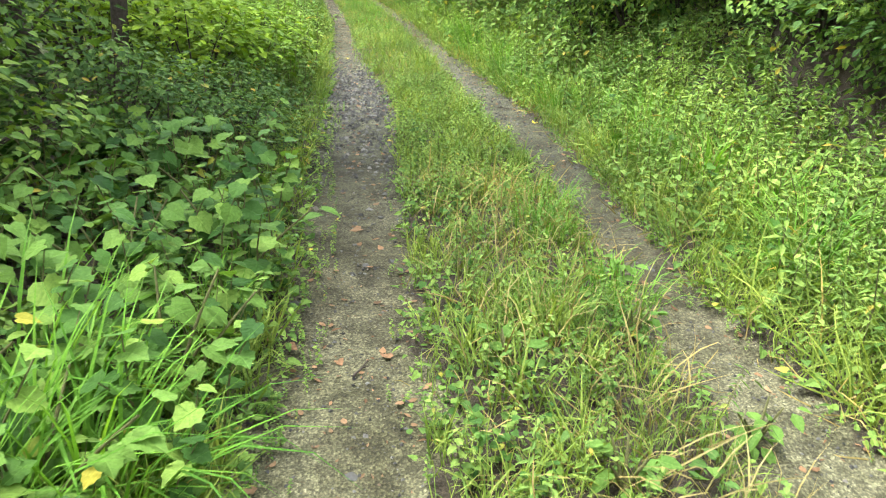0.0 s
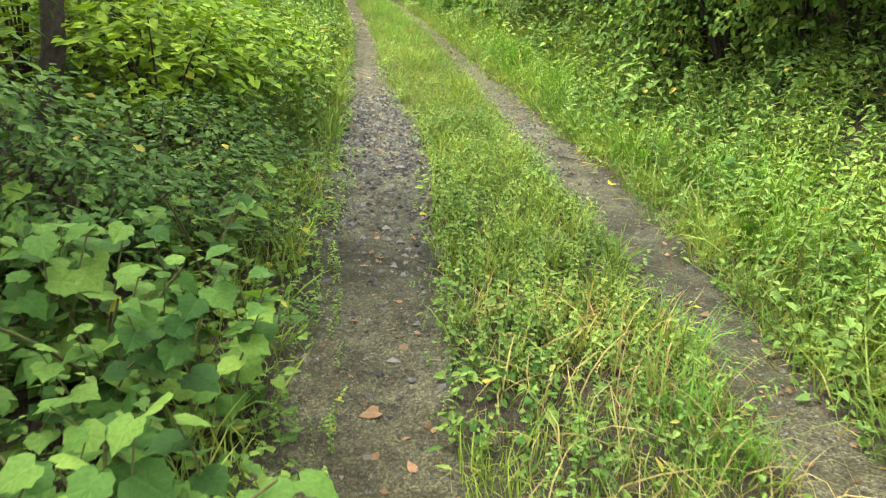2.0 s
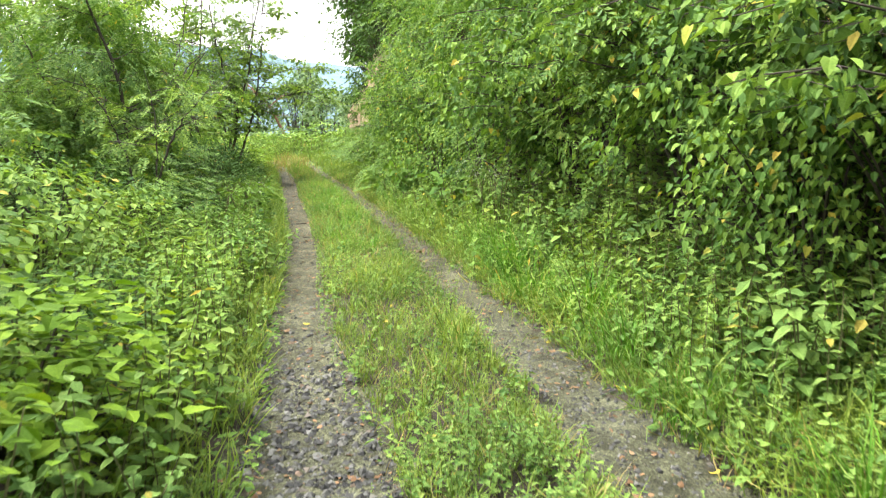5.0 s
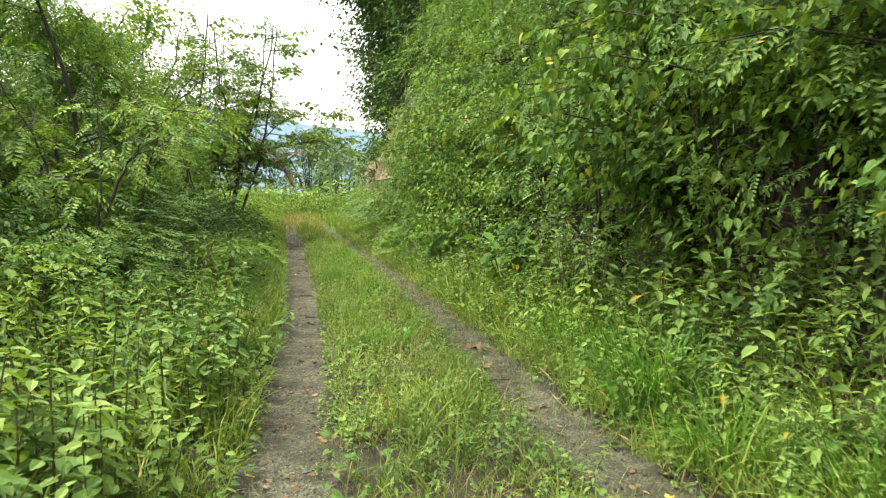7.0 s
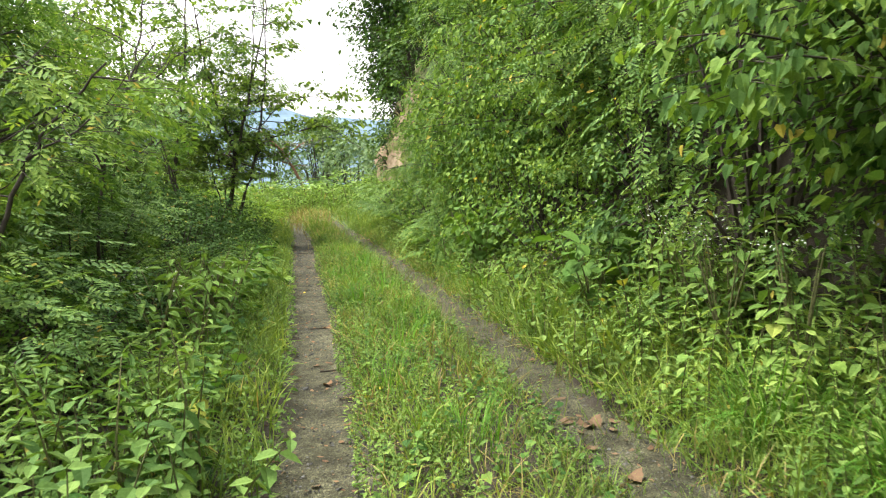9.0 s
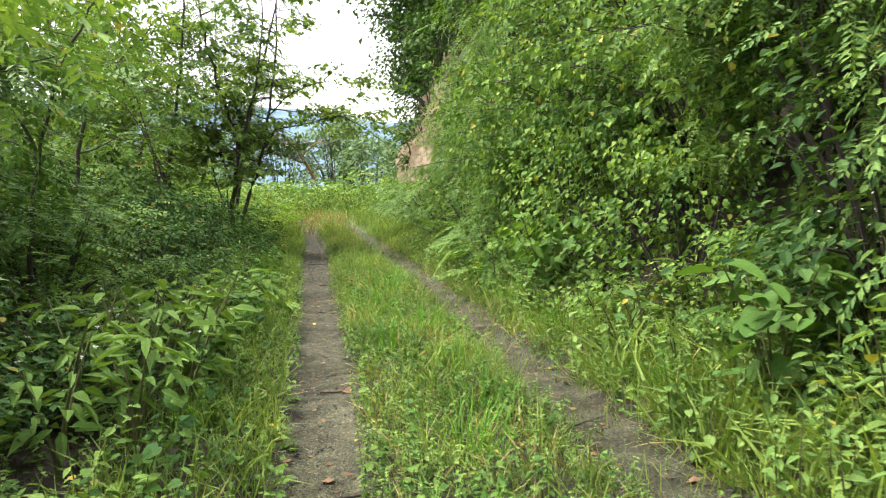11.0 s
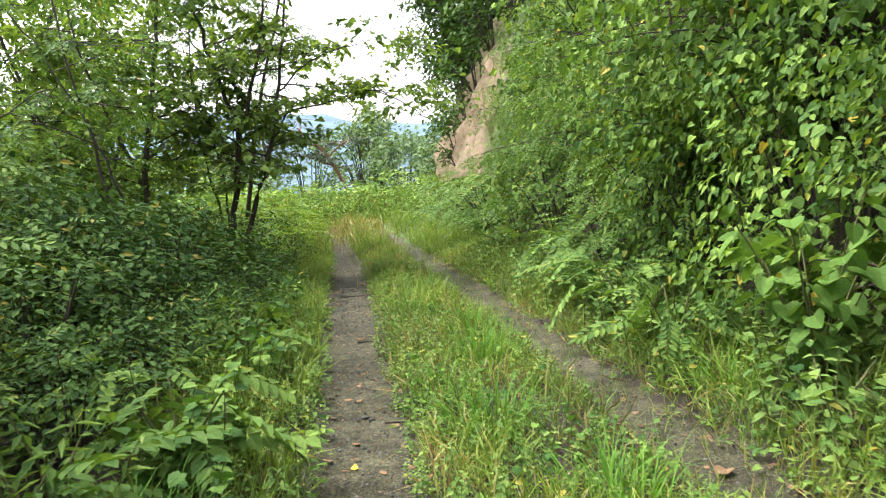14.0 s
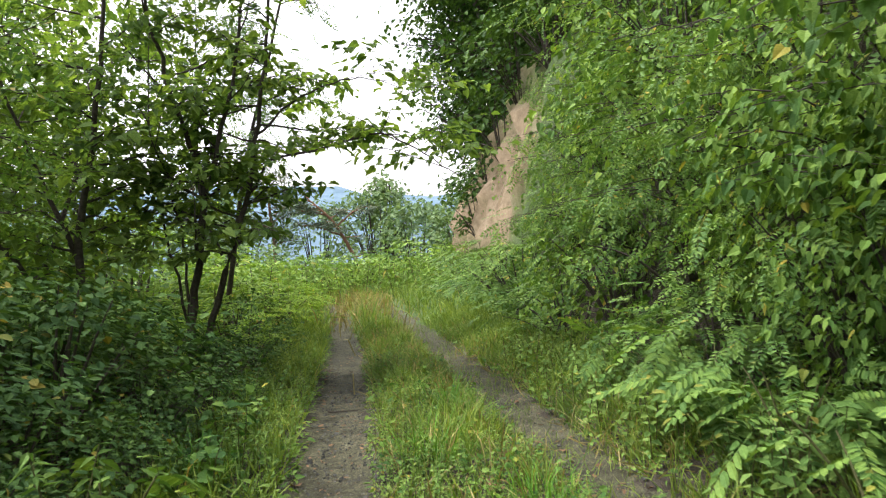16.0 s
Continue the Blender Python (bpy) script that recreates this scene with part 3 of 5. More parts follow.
    grass("meadow_grass", "bright green rough grass where the track leaves the bank", rng, x, y, 0.25 + 0.35 * rng.random(len(x)), BLADES_FAR, GRASS)
    x, y = rng.normal(0.45, 0.4, 750), rng.normal(40.5, 3.0, 750)
    grass("tawny_grass", "tall tawny seeding grass on the crown of the track", rng, x, y, 0.35 + 0.25 * rng.random(750), BLADES_FAR, STRAW, 0.2)


verge_grass()


# ---------------------------------------------------------------- low weeds
def weed(kind, rng):
    """One upright weed: stem (0) and leaves (1), one unit tall."""
    if kind == "nettle":
        nodes, leaf, size, droop = 15, LANCE, 0.17, -0.1
    elif kind == "field":
        nodes, leaf, size, droop = 8, LANCE, 0.26, -0.1
    elif kind == "mint":
        nodes, leaf, size, droop = 8, OVATE, 0.18, -0.1
    else:
        nodes, leaf, size, droop = 8, LOBED, 0.21, -0.2
    zs = np.linspace(0.12, 1.0, nodes)
    bend = rng.normal(0, 0.12, 2)
    line = np.stack([bend[0] * zs ** 2, bend[1] * zs ** 2, zs], 1)
    p, az = [], []
    for i in range(nodes):
        a0 = i * 1.571 + rng.normal(0, 0.25)
        for a in ((a0, a0 + 3.1416) if kind != "lobed" else (i * 2.4 + rng.normal(0, 0.3),)):
            p.append(line[i])
            az.append(a)
    az = np.array(az)
    n = len(p)
    s = size * (0.65 + 0.5 * rng.random(n)) * np.repeat(np.sin(0.5 + 2.3 * zs) * 0.5 + 0.6, n // nodes)
    st = tube(np.concatenate([[[0, 0, -0.03]], line[[nodes // 2, -1]]]), np.linspace(0.012, 0.004, 3), 3)
    lf = spread(leaf, np.array(p), turns(az, droop + rng.normal(0, 0.25, n), rng.normal(0, 0.2, n)), s)
    lf.k = np.full(len(lf.f), 1)
    return join([st, lf])


def creeping_cover():
    rng = np.random.default_rng(11)
    sets = []
    x, y = strip(rng, 10000, 0.6, 34, lambda v: la(v) - 0.6, lambda v: la(v) + 0.08, 1.3)
    sets.append((x, y))
    x, y = strip(rng, 11000, 0.6, 34, lambda v: lb(v) - 0.08, lambda v: ra(v) + 0.05, 1.3)
    k = clumped(rng, x, y, 4.0, 0.5)
    sets.append((x[k], y[k]))
    x, y = strip(rng, 12000, 0.6, 34, lambda v: rb(v) - 0.06, lambda v: rb(v) + 0.9, 1.2)
    sets.append((x, y))
    x, y = np.concatenate([s[0] for s in sets]), np.concatenate([s[1] for s in sets])
    n = len(x)
    p = on_ground(x, y, 0.03) + np.stack([0 * x, 0 * x, 0.10 * rng.random(n) ** 2], 1)
    r = turns(rng.random(n) * 6.283, rng.normal(0.05, 0.3, n), rng.normal(0, 0.3, n))
    stuff("ground_cover", spread_any([OVATE, HEART, LANCE2], p, r, 0.028 + 0.035 * rng.random(n) ** 1.5, rng), [COVER], "low creeping weeds with small rounded green leaves", "weeds")


creeping_cover()


def weed_beds():
    rng = np.random.default_rng(21)
    kinds = {k: [weed(k, rng) for _ in range(4)] for k in ("nettle", "mint", "lobed", "field")}
    mats = {"field": NETTLE, "nettle": NETTLE, "mint": NETTLE, "lobed": BROAD}
    labels = {"field": "tall leafy weed with narrow green leaves", "nettle": "upright weed with narrow paired green leaves", "mint": "leafy weed with oval paired green leaves", "lobed": "low plant with broad lobed light green leaves"}
    meshes = {k: [(mesh_of("stem", Shape(s.v, s.f[s.k == 0]), [STEM]), mesh_of("foliage", Shape(s.v, s.f[s.k == 1], 0, s.place), [mats[k]])) for s in v] for k, v in kinds.items()}

    def bed(kind, n, y0, y1, lo, hi, h0, h1, singles, seed, keep=0.7):
        x, y = strip(rng, n, y0, y1, lo, hi)
        k = clumped(rng, x, y, seed, keep)
        x, y = x[k], y[k]
        h = h0 + (h1 - h0) * rng.random(len(x))
        p = on_ground(x, y)
        for i in range(min(singles, len(x))):
            t = thing("weed_plant", labels[kind], "plant", "weeds beside the track")
            t.matrix_basis = Matrix.Translation(p[i]) @ Euler((rng.normal(0, 0.12), rng.normal(0, 0.12), rng.random() * 6.28)).to_matrix().to_4x4() @ Matrix.Scale(h[i], 4)
            for nm, me in zip(("stem", "foliage"), meshes[kind][i % 4]):
                o = new(nm, me)
                o.parent = t
        if len(x) > singles:
            q = slice(singles, None)
            m = len(x[q])
            sh = spread_any(kinds[kind], p[q], turns(rng.random(m) * 6.283, rng.normal(0, 0.14, m), rng.normal(0, 0.14, m)), h[q], rng)
            stuff("weed_bed", sh, [STEM, mats[kind]], labels[kind].replace("weed with", "weeds with").replace("plant with", "plants with"), "weeds")

    # broad lobed leaves on the near bank of the first stretch
    bed("lobed", 720, 0.8, 6.3, lambda v: la(v) - 2.4, lambda v: la(v) - 0.04, 0.28, 0.55, 34, 0.3, 0.85)
    bed("mint", 560, 0.8, 9.0, lambda v: la(v) - 2.4, lambda v: la(v) - 0.05, 0.16, 0.36, 13, 1.3, 0.8)
    # bright weeds further on
    bed("nettle", 330, 9.0, 17.0, lambda v: la(v) - 2.2, lambda v: la(v) - 0.22, 0.4, 0.75, 27, 2.3, 0.8)
    bed("mint", 800, 9.0, 16.0, lambda v: la(v) - 2.2, lambda v: la(v) - 0.15, 0.28, 0.62, 13, 5.1, 0.7)
    bed("nettle", 60, 20.5, 24.5, lambda v: la(v) - 2.0, lambda v: la(v) - 0.5, 0.35, 0.65, 13, 4.3, 0.6)
    bed("lobed", 100, 20.0, 29.5, lambda v: la(v) - 1.7, lambda v: la(v) - 0.4, 0.25, 0.45, 6, 8.3, 0.6)
    # the verge under the bank
    bed("nettle", 850, 1.0, 18.0, lambda v: rb(v) + 0.22, lambda v: rb(v) + 1.35, 0.28, 0.58, 40, 6.3, 0.85)
    bed("mint", 1450, 1.0, 30.0, lambda v: rb(v) + 0.05, lambda v: rb(v) + 1.3, 0.18, 0.48, 13, 9.3, 0.7)
    bed("lobed", 260, 2.0, 27.0, lambda v: rb(v) + 0.2, lambda v: rb(v) + 1.2, 0.22, 0.4, 10, 12.3, 0.6)
    bed("nettle", 420, 3.0, 12.5, lambda v: rb(v) + 0.9, lambda v: rb(v) + 1.85, 0.35, 0.62, 13, 3.6, 0.8)
    bed("mint", 420, 3.0, 12.5, lambda v: rb(v) + 0.6, lambda v: rb(v) + 1.8, 0.28, 0.5, 6, 8.6, 0.8)
    bed("mint", 480, 10.0, 20.5, lambda v: rb(v) + 0.55, lambda v: rb(v) + 1.5, 0.4, 0.75, 24, 7.3, 0.8)
    # crown of the track
    bed("mint", 900, 1.0, 15.0, lambda v: lb(v) - 0.02, lambda v: ra(v) - 0.02, 0.10, 0.24, 13, 3.3, 0.6)
    bed("nettle", 160, 2.0, 15.0, lambda v: lb(v) + 0.2, lambda v: ra(v), 0.18, 0.34, 6, 7.7, 0.5)
    bed("mint", 800, 15.0, 32.0, lambda v: lb(v) - 0.03, lambda v: ra(v), 0.09, 0.21, 6, 3.9, 0.5)
    bed("lobed", 150, 15.0, 27.0, lambda v: lb(v), lambda v: ra(v), 0.10, 0.19, 6, 5.3, 0.5)
    bed("mint", 520, 5.8, 10.5, lambda v: lb(v) + 0.0, lambda v: ra(v) - 0.1, 0.10, 0.24, 6, 1.7, 0.85)
    bed("lobed", 120, 2.5, 9.0, lambda v: lb(v) + 0.0, lambda v: lb(v) + 0.4, 0.10, 0.2, 6, 4.7, 0.8)
    bed("mint", 140, 15.8, 19.5, lambda v: la(v) - 2.0, lambda v: la(v) - 0.3, 0.18, 0.4, 6, 2.7, 0.85)
    bed("mint", 140, 16.0, 26.0, lambda v: la(v) - 1.8, lambda v: la(v) - 0.45, 0.16, 0.36, 6, 5.7, 0.8)
    bed("mint", 1500, 14.0, 31.0, lambda v: lb(v) - 0.08, lambda v: lb(v) + 0.45, 0.07, 0.2, 10, 1.9, 0.7)
    bed("mint", 700, 14.0, 31.0, lambda v: ra(v) - 0.25, lambda v: ra(v) + 0.06, 0.06, 0.18, 10, 4.4, 0.6)
    bed("lobed", 420, 14.0, 30.0, lambda v: lb(v) - 0.04, lambda v: ra(v) + 0.02, 0.10, 0.22, 8, 9.9, 0.6)
    bed("lobed", 200, 14.5, 29.0, lambda v: la(v) - 0.55, lambda v: la(v) - 0.25, 0.22, 0.45, 10, 6.6, 0.8)
    bed("mint", 600, 14.5, 30.0, lambda v: la(v) - 0.6, lambda v: la(v) + 0.05, 0.08, 0.24, 8, 7.1, 0.7)
    # seedlings in the wheel ruts
    bed("mint", 420, 2.0, 9.5, lambda v: la(v) - 0.04, lambda v: la(v) + 0.2, 0.04, 0.13, 6, 6.1, 0.6)
    bed("mint", 200, 2.5, 14.0, lambda v: lb(v) - 0.14, lambda v: lb(v) + 0.02, 0.04, 0.10, 6, 2.1, 0.5)
    bed("mint", 300, 2.5, 26.0, lambda v: rb(v) - 0.14, lambda v: rb(v) + 0.04, 0.04, 0.12, 6, 8.1, 0.5)
    # rough field beyond the trees
    bed("field", 1000, 30.0, 52.0, lambda v: la(v) - 9.0, lambda v: la(v) - 0.6, 0.5, 0.95, 0, 2.9, 0.8)
    bed("field", 700, 44.0, 58.0, lambda v: 0 * v - 3.0, lambda v: 0 * v + 5.0, 0.7, 1.3, 0, 1.1, 0.8)


weed_beds()


# ---------------------------------------------------------------- bushes
def bush_shape(rng, n, leaf_shapes, size, clumps=34, droop=-0.35, jitter=0.17, open_base=0.25):
    """A bush one unit in radius and two high: stems (0), leaves (1) in uneven sprays."""
    a = rng.random(clumps) * 6.283
    u = rng.random(clumps)
    z = open_base + (1.95 - open_base) * u ** 0.8
    rad = np.sqrt(np.clip(1 - ((z - 0.85) / 1.15) ** 2, 0.05, 1)) * (0.55 + 0.55 * rng.random(clumps))
    c = np.stack([rad * np.cos(a), rad * np.sin(a), z], 1)
    which = rng.integers(0, clumps, n)
    spray = rng.normal(0, 1, (n, 3)) * jitter * np.array([1.15, 1.15, 0.75])
    p = c[which] + spray
    out = np.arctan2(p[:, 1], p[:, 0])
    r = turns(out - 1.571 + rng.normal(0, 0.8, n), droop + rng.normal(0, 0.35, n), rng.normal(0, 0.35, n))
    lf = spread_any(leaf_shapes, p, r, size * (0.65 + 0.6 * rng.random(n)), rng)
    lf.k = np.full(len(lf.f), 1)
    stems = []
    for i in range(0, clumps, 2):
        s = np.linspace(0, 1, 5)[:, None]
        root = np.array([0.12 * np.cos(a[i]), 0.12 * np.sin(a[i]), -0.08])
        mid_ = root * (1 - s) + c[i] * s
        mid_[:, 2] += 0.18 * np.sin(np.pi * s[:, 0])
        stems.append(tube(mid_, np.linspace(0.022, 0.005, 5), 4))
    return join(stems + [lf])


def make_bushes():
    rng = np.random.default_rng(31)
    def kinds(n, shapes, size, count, *rest):
        """Full bushes for near the track and coarser ones for further off."""
        return [bush_shape(rng, n, shapes, size, *rest) for _ in range(count)], [bush_shape(rng, int(n * 0.45), shapes, size * 1.4, *rest) for _ in range(2)]

    spec = {
        "dark": (kinds(1900, [OVATE, OVATE, LANCE2], 0.093, 3, 48, -0.35, 0.17, 0.06), DARK, "dense bush of deep green oval leaves"),
        "vine": (kinds(2200, [HEART, OVATE], 0.072, 3, 40, -0.6, 0.15, 0.22), VINE, "bush overgrown with heart-shaped vine leaves"),
        "locust": (kinds(330, [FROND], 0.30, 3, 40, -0.25), LOCUST, "loose shrub of feathery compound green leaves"),
        "fine": (kinds(380, [FROND_FINE], 0.28, 2, 44, -0.55), LOCUST, "shrub of fine feathery green leaves"),
        "bright": (kinds(1100, [OVATE, OVATE, HEART], 0.125, 2, 40, -0.15, 0.2, 0.2), BRIGHT, "shrub of broad yellow-green oval leaves in flat sprays"),
        "leafy": (kinds(330, [FROND], 0.27, 2, 34, -0.12, 0.2, 0.3), BRIGHT, "bright green leafy shrub in the rough field"),
        "lance": (kinds(1500, [LANCE2, OVATE], 0.118, 2, 46), NETTLE, "tall leafy shrub of narrow light green leaves"),
        "copse": (kinds(2600, [OVATE], 0.095, 1, 44, -0.35, 0.17, 0.05), DISTANT, "rounded mass of green trees in the distance, paled for haze"),
        "wood": (kinds(1800, [OVATE], 0.11, 1, 40), FOREST, "dark woodland bush of dull green leaves"),
    }
    meshes = {k: [[(mesh_of("stem", Shape(s.v, s.f[s.k == 0]), [BARK]), mesh_of("foliage", Shape(s.v, s.f[s.k == 1], 0, s.place), [m])) for s in half] for half in v] for k, (v, m, _) in spec.items()}

    def bush(kind, x, y, w, h, lift=0.0):
        pool = meshes[kind][1 if y > 30 or y < 2.5 or x > 5.1 or x < -3.6 else 0]
        t = thing("bush", spec[kind][2], "bush", "bushes along the track")
        t.matrix_basis = (Matrix.Translation((x, y, float(height(x, y)) + lift)) @ Matrix.Rotation(rng.random() * 6.28, 4, "Z") @ Matrix.Diagonal((w, w, h / 2, 1)))
        for nm, me in zip(("stem", "foliage"), pool[rng.integers(0, len(pool))]):
            o = new(nm, me)
            o.parent = t

    # open side of the track: low, then taller further from the rut
    for kind, x, y, w, h in (("dark", -2.3, 3.4, 0.9, 1.0), ("vine", -2.6, 5.2, 1.0, 1.2), ("dark", -1.75, 6.8, 0.7, 0.8), ("dark", -0.95, 8.2, 0.42, 0.5), ("dark", -1.2, 7.5, 0.6, 0.6), ("dark", -3.0, 7.2, 1.1, 1.5), ("dark", -0.95, 6.9, 0.42, 0.5), ("dark", -1.35, 6.5, 0.5, 0.6), ("dark", -1.0, 22.7, 0.45, 0.55), ("dark", -0.95, 24.3, 0.42, 0.55), ("dark", -0.9, 25.4, 0.42, 0.5), ("dark", -1.5, 23.6, 0.6, 0.9), ("wood", -4.0, 4.6, 1.4, 2.2), ("wood", -4.3, 7.0, 1.5, 2.4), ("wood", -4.2, 9.6, 1.6, 2.4),
                             ("bright", -1.45, 9.0, 0.7, 1.0), ("bright", -1.9, 9.7, 0.9, 1.15), ("bright", -1.2, 10.4, 0.7, 0.85), ("bright", -2.9, 10.6, 1.0, 1.4),
                             ("lance", -2.3, 12.0, 0.9, 1.2), ("lance", -2.0, 14.0, 0.8, 1.15), ("lance", -1.55, 15.8, 0.6, 0.8), ("locust", -1.5, 17.0, 0.65, 0.9), ("lance", -3.2, 13.2, 1.1, 1.6), ("locust", -3.4, 15.4, 1.2, 1.9), ("dark", -2.4, 16.6, 0.8, 1.2),
                             ("lance", -1.15, 16.5, 0.45, 0.5), ("lance", -1.0, 17.4, 0.4, 0.45), ("dark", -1.15, 19.5, 0.42, 0.5), ("dark", -1.0, 20.4, 0.38, 0.45), ("dark", -1.3, 18.3, 0.55, 0.7), ("dark", -1.75, 18.9, 0.6, 0.85), ("locust", -1.8, 17.8, 0.8, 1.1), ("locust", -2.7, 18.4, 1.0, 1.6), ("locust", -3.6, 19.5, 1.3, 2.2), ("dark", -1.5, 19.6, 0.6, 0.75), ("locust", -2.0, 20.9, 0.8, 1.15), ("dark", -2.9, 21.5, 1.1, 1.5),
                             ("locust", -2.2, 22.8, 0.85, 1.2), ("dark", -1.5, 24.6, 0.75, 1.0), ("locust", -2.6, 24.4, 0.9, 1.3), ("dark", -2.3, 25.8, 0.9, 1.4), ("dark", -1.45, 26.4, 0.8, 1.15), ("dark", -1.3, 27.9, 0.7, 0.9), ("dark", -2.5, 27.6, 0.9, 1.2), ("dark", -1.7, 28.7, 0.75, 0.9),
                             ("dark", -2.7, 29.4, 0.9, 1.1), ("locust", -3.6, 26.5, 1.2, 1.9), ("locust", -4.2, 23.0, 1.3, 2.2), ("locust", -4.4, 29.0, 1.3, 2.0),
                             ("lance", -4.6, 35.0, 1.8, 2.6), ("leafy", -6.4, 37.5, 2.0, 3.0), ("lance", -8.5, 36.0, 2.2, 3.2), ("leafy", -4.6, 39.5, 1.8, 2.4), ("lance", -7.0, 42.5, 2.2, 2.8), ("leafy", -10.5, 40.0, 2.4, 3.4), ("lance", -11.5, 35.0, 2.4, 3.4), ("leafy", -6.8, 32.0, 1.8, 2.6), ("leafy", -0.95, 36.8, 0.7, 0.7), ("leafy", -1.2, 38.6, 0.8, 0.8), ("leafy", -1.2, 31.5, 0.7, 0.7), ("leafy", -1.5, 33.2, 0.9, 0.9), ("leafy", -1.3, 35.4, 0.9, 0.9), ("lance", -2.5, 37.5, 1.2, 1.2), ("lance", -2.0, 41.0, 1.3, 1.2), ("lance", -3.4, 44.5, 1.6, 1.6), ("lance", -1.5, 48.0, 1.5, 1.4), ("lance", 0.5, 52.0, 1.8, 1.6), ("lance", 2.8, 53.0, 1.8, 1.8), ("lance", -4.5, 51.0, 2.0, 1.9)):
        bush(kind, x, y, w, h)
    for x, y, w, h in ((-8.0, 58, 2.2, 3.6), (-4.6, 57, 1.8, 2.6), (3.4, 60, 2.0, 3.8), (1.6, 66, 2.4, 5.2), (5.6, 63, 2.4, 5.0), (7.4, 58, 2.2, 4.6), (-11.5, 55, 2.4, 4.0), (-15, 52, 2.4, 4.0), (-2.2, 72, 2.6, 5.0), (-6.5, 68, 2.6, 4.6), (9.5, 66, 2.8, 6.0), (-12, 64, 2.8, 4.8), (-18, 58, 2.8, 4.6), (-21, 50, 2.6, 4.2), (4.6, 54.5, 1.5, 2.8), (-0.6, 56.5, 1.4, 1.8)):
        bush("copse", x, y, w, h, -0.1)
    for x, y, w, h in ((-1.25, 25.2, 0.6, 0.8), (-1.0, 26.9, 0.5, 0.6), (-1.9, 25.2, 0.8, 1.3), (-2.9, 26.4, 1.0, 1.6), (-1.9, 27.4, 0.8, 1.2), (-1.1, 23.6, 0.5, 0.6), (-0.95, 28.9, 0.5, 0.6), (-0.8, 29.9, 0.45, 0.5), (-0.75, 31.2, 0.45, 0.5), (-0.75, 27.8, 0.35, 0.42), (-0.8, 26.0, 0.38, 0.45), (-1.1, 32.3, 0.6, 0.8), (-1.2, 11.4, 0.5, 0.65), (-1.3, 12.4, 0.5, 0.65)):
        bush("dark", x, y, w, h, -0.05)
    for kind, x, y, w, h in (("locust", -6.2, 14.0, 1.5, 2.0), ("locust", -7.0, 20.0, 1.6, 2.2), ("lance", -6.6, 26.0, 1.6, 2.0), ("lance", -9.0, 23.0, 1.8, 2.4), ("locust", -9.5, 16.0, 1.8, 2.4), ("wood", -8.0, 9.0, 1.8, 2.4), ("wood", -8.5, 3.0, 1.8, 2.4), ("dark", -3.2, 0.8, 1.0, 1.2), ("dark", -2.6, -1.4, 1.0, 1.2), ("wood", -4.2, -2.6, 1.5, 2.0), ("dark", 3.9, 2.2, 1.0, 1.4), ("dark", 3.6, 0.2, 1.0, 1.3), ("wood", 4.8, -1.8, 1.5, 2.2), ("wood", 4.0, -4.2, 1.5, 2.0), ("wood", 7.2, 9.5, 1.8, 2.6), ("wood", 7.2, 5.5, 1.8, 2.6), ("wood", 8.8, 25.5, 1.8, 2.4), ("wood", 9.2, 33.5, 1.8, 2.4)):
        bush(kind, x, y, w, h, -0.1)
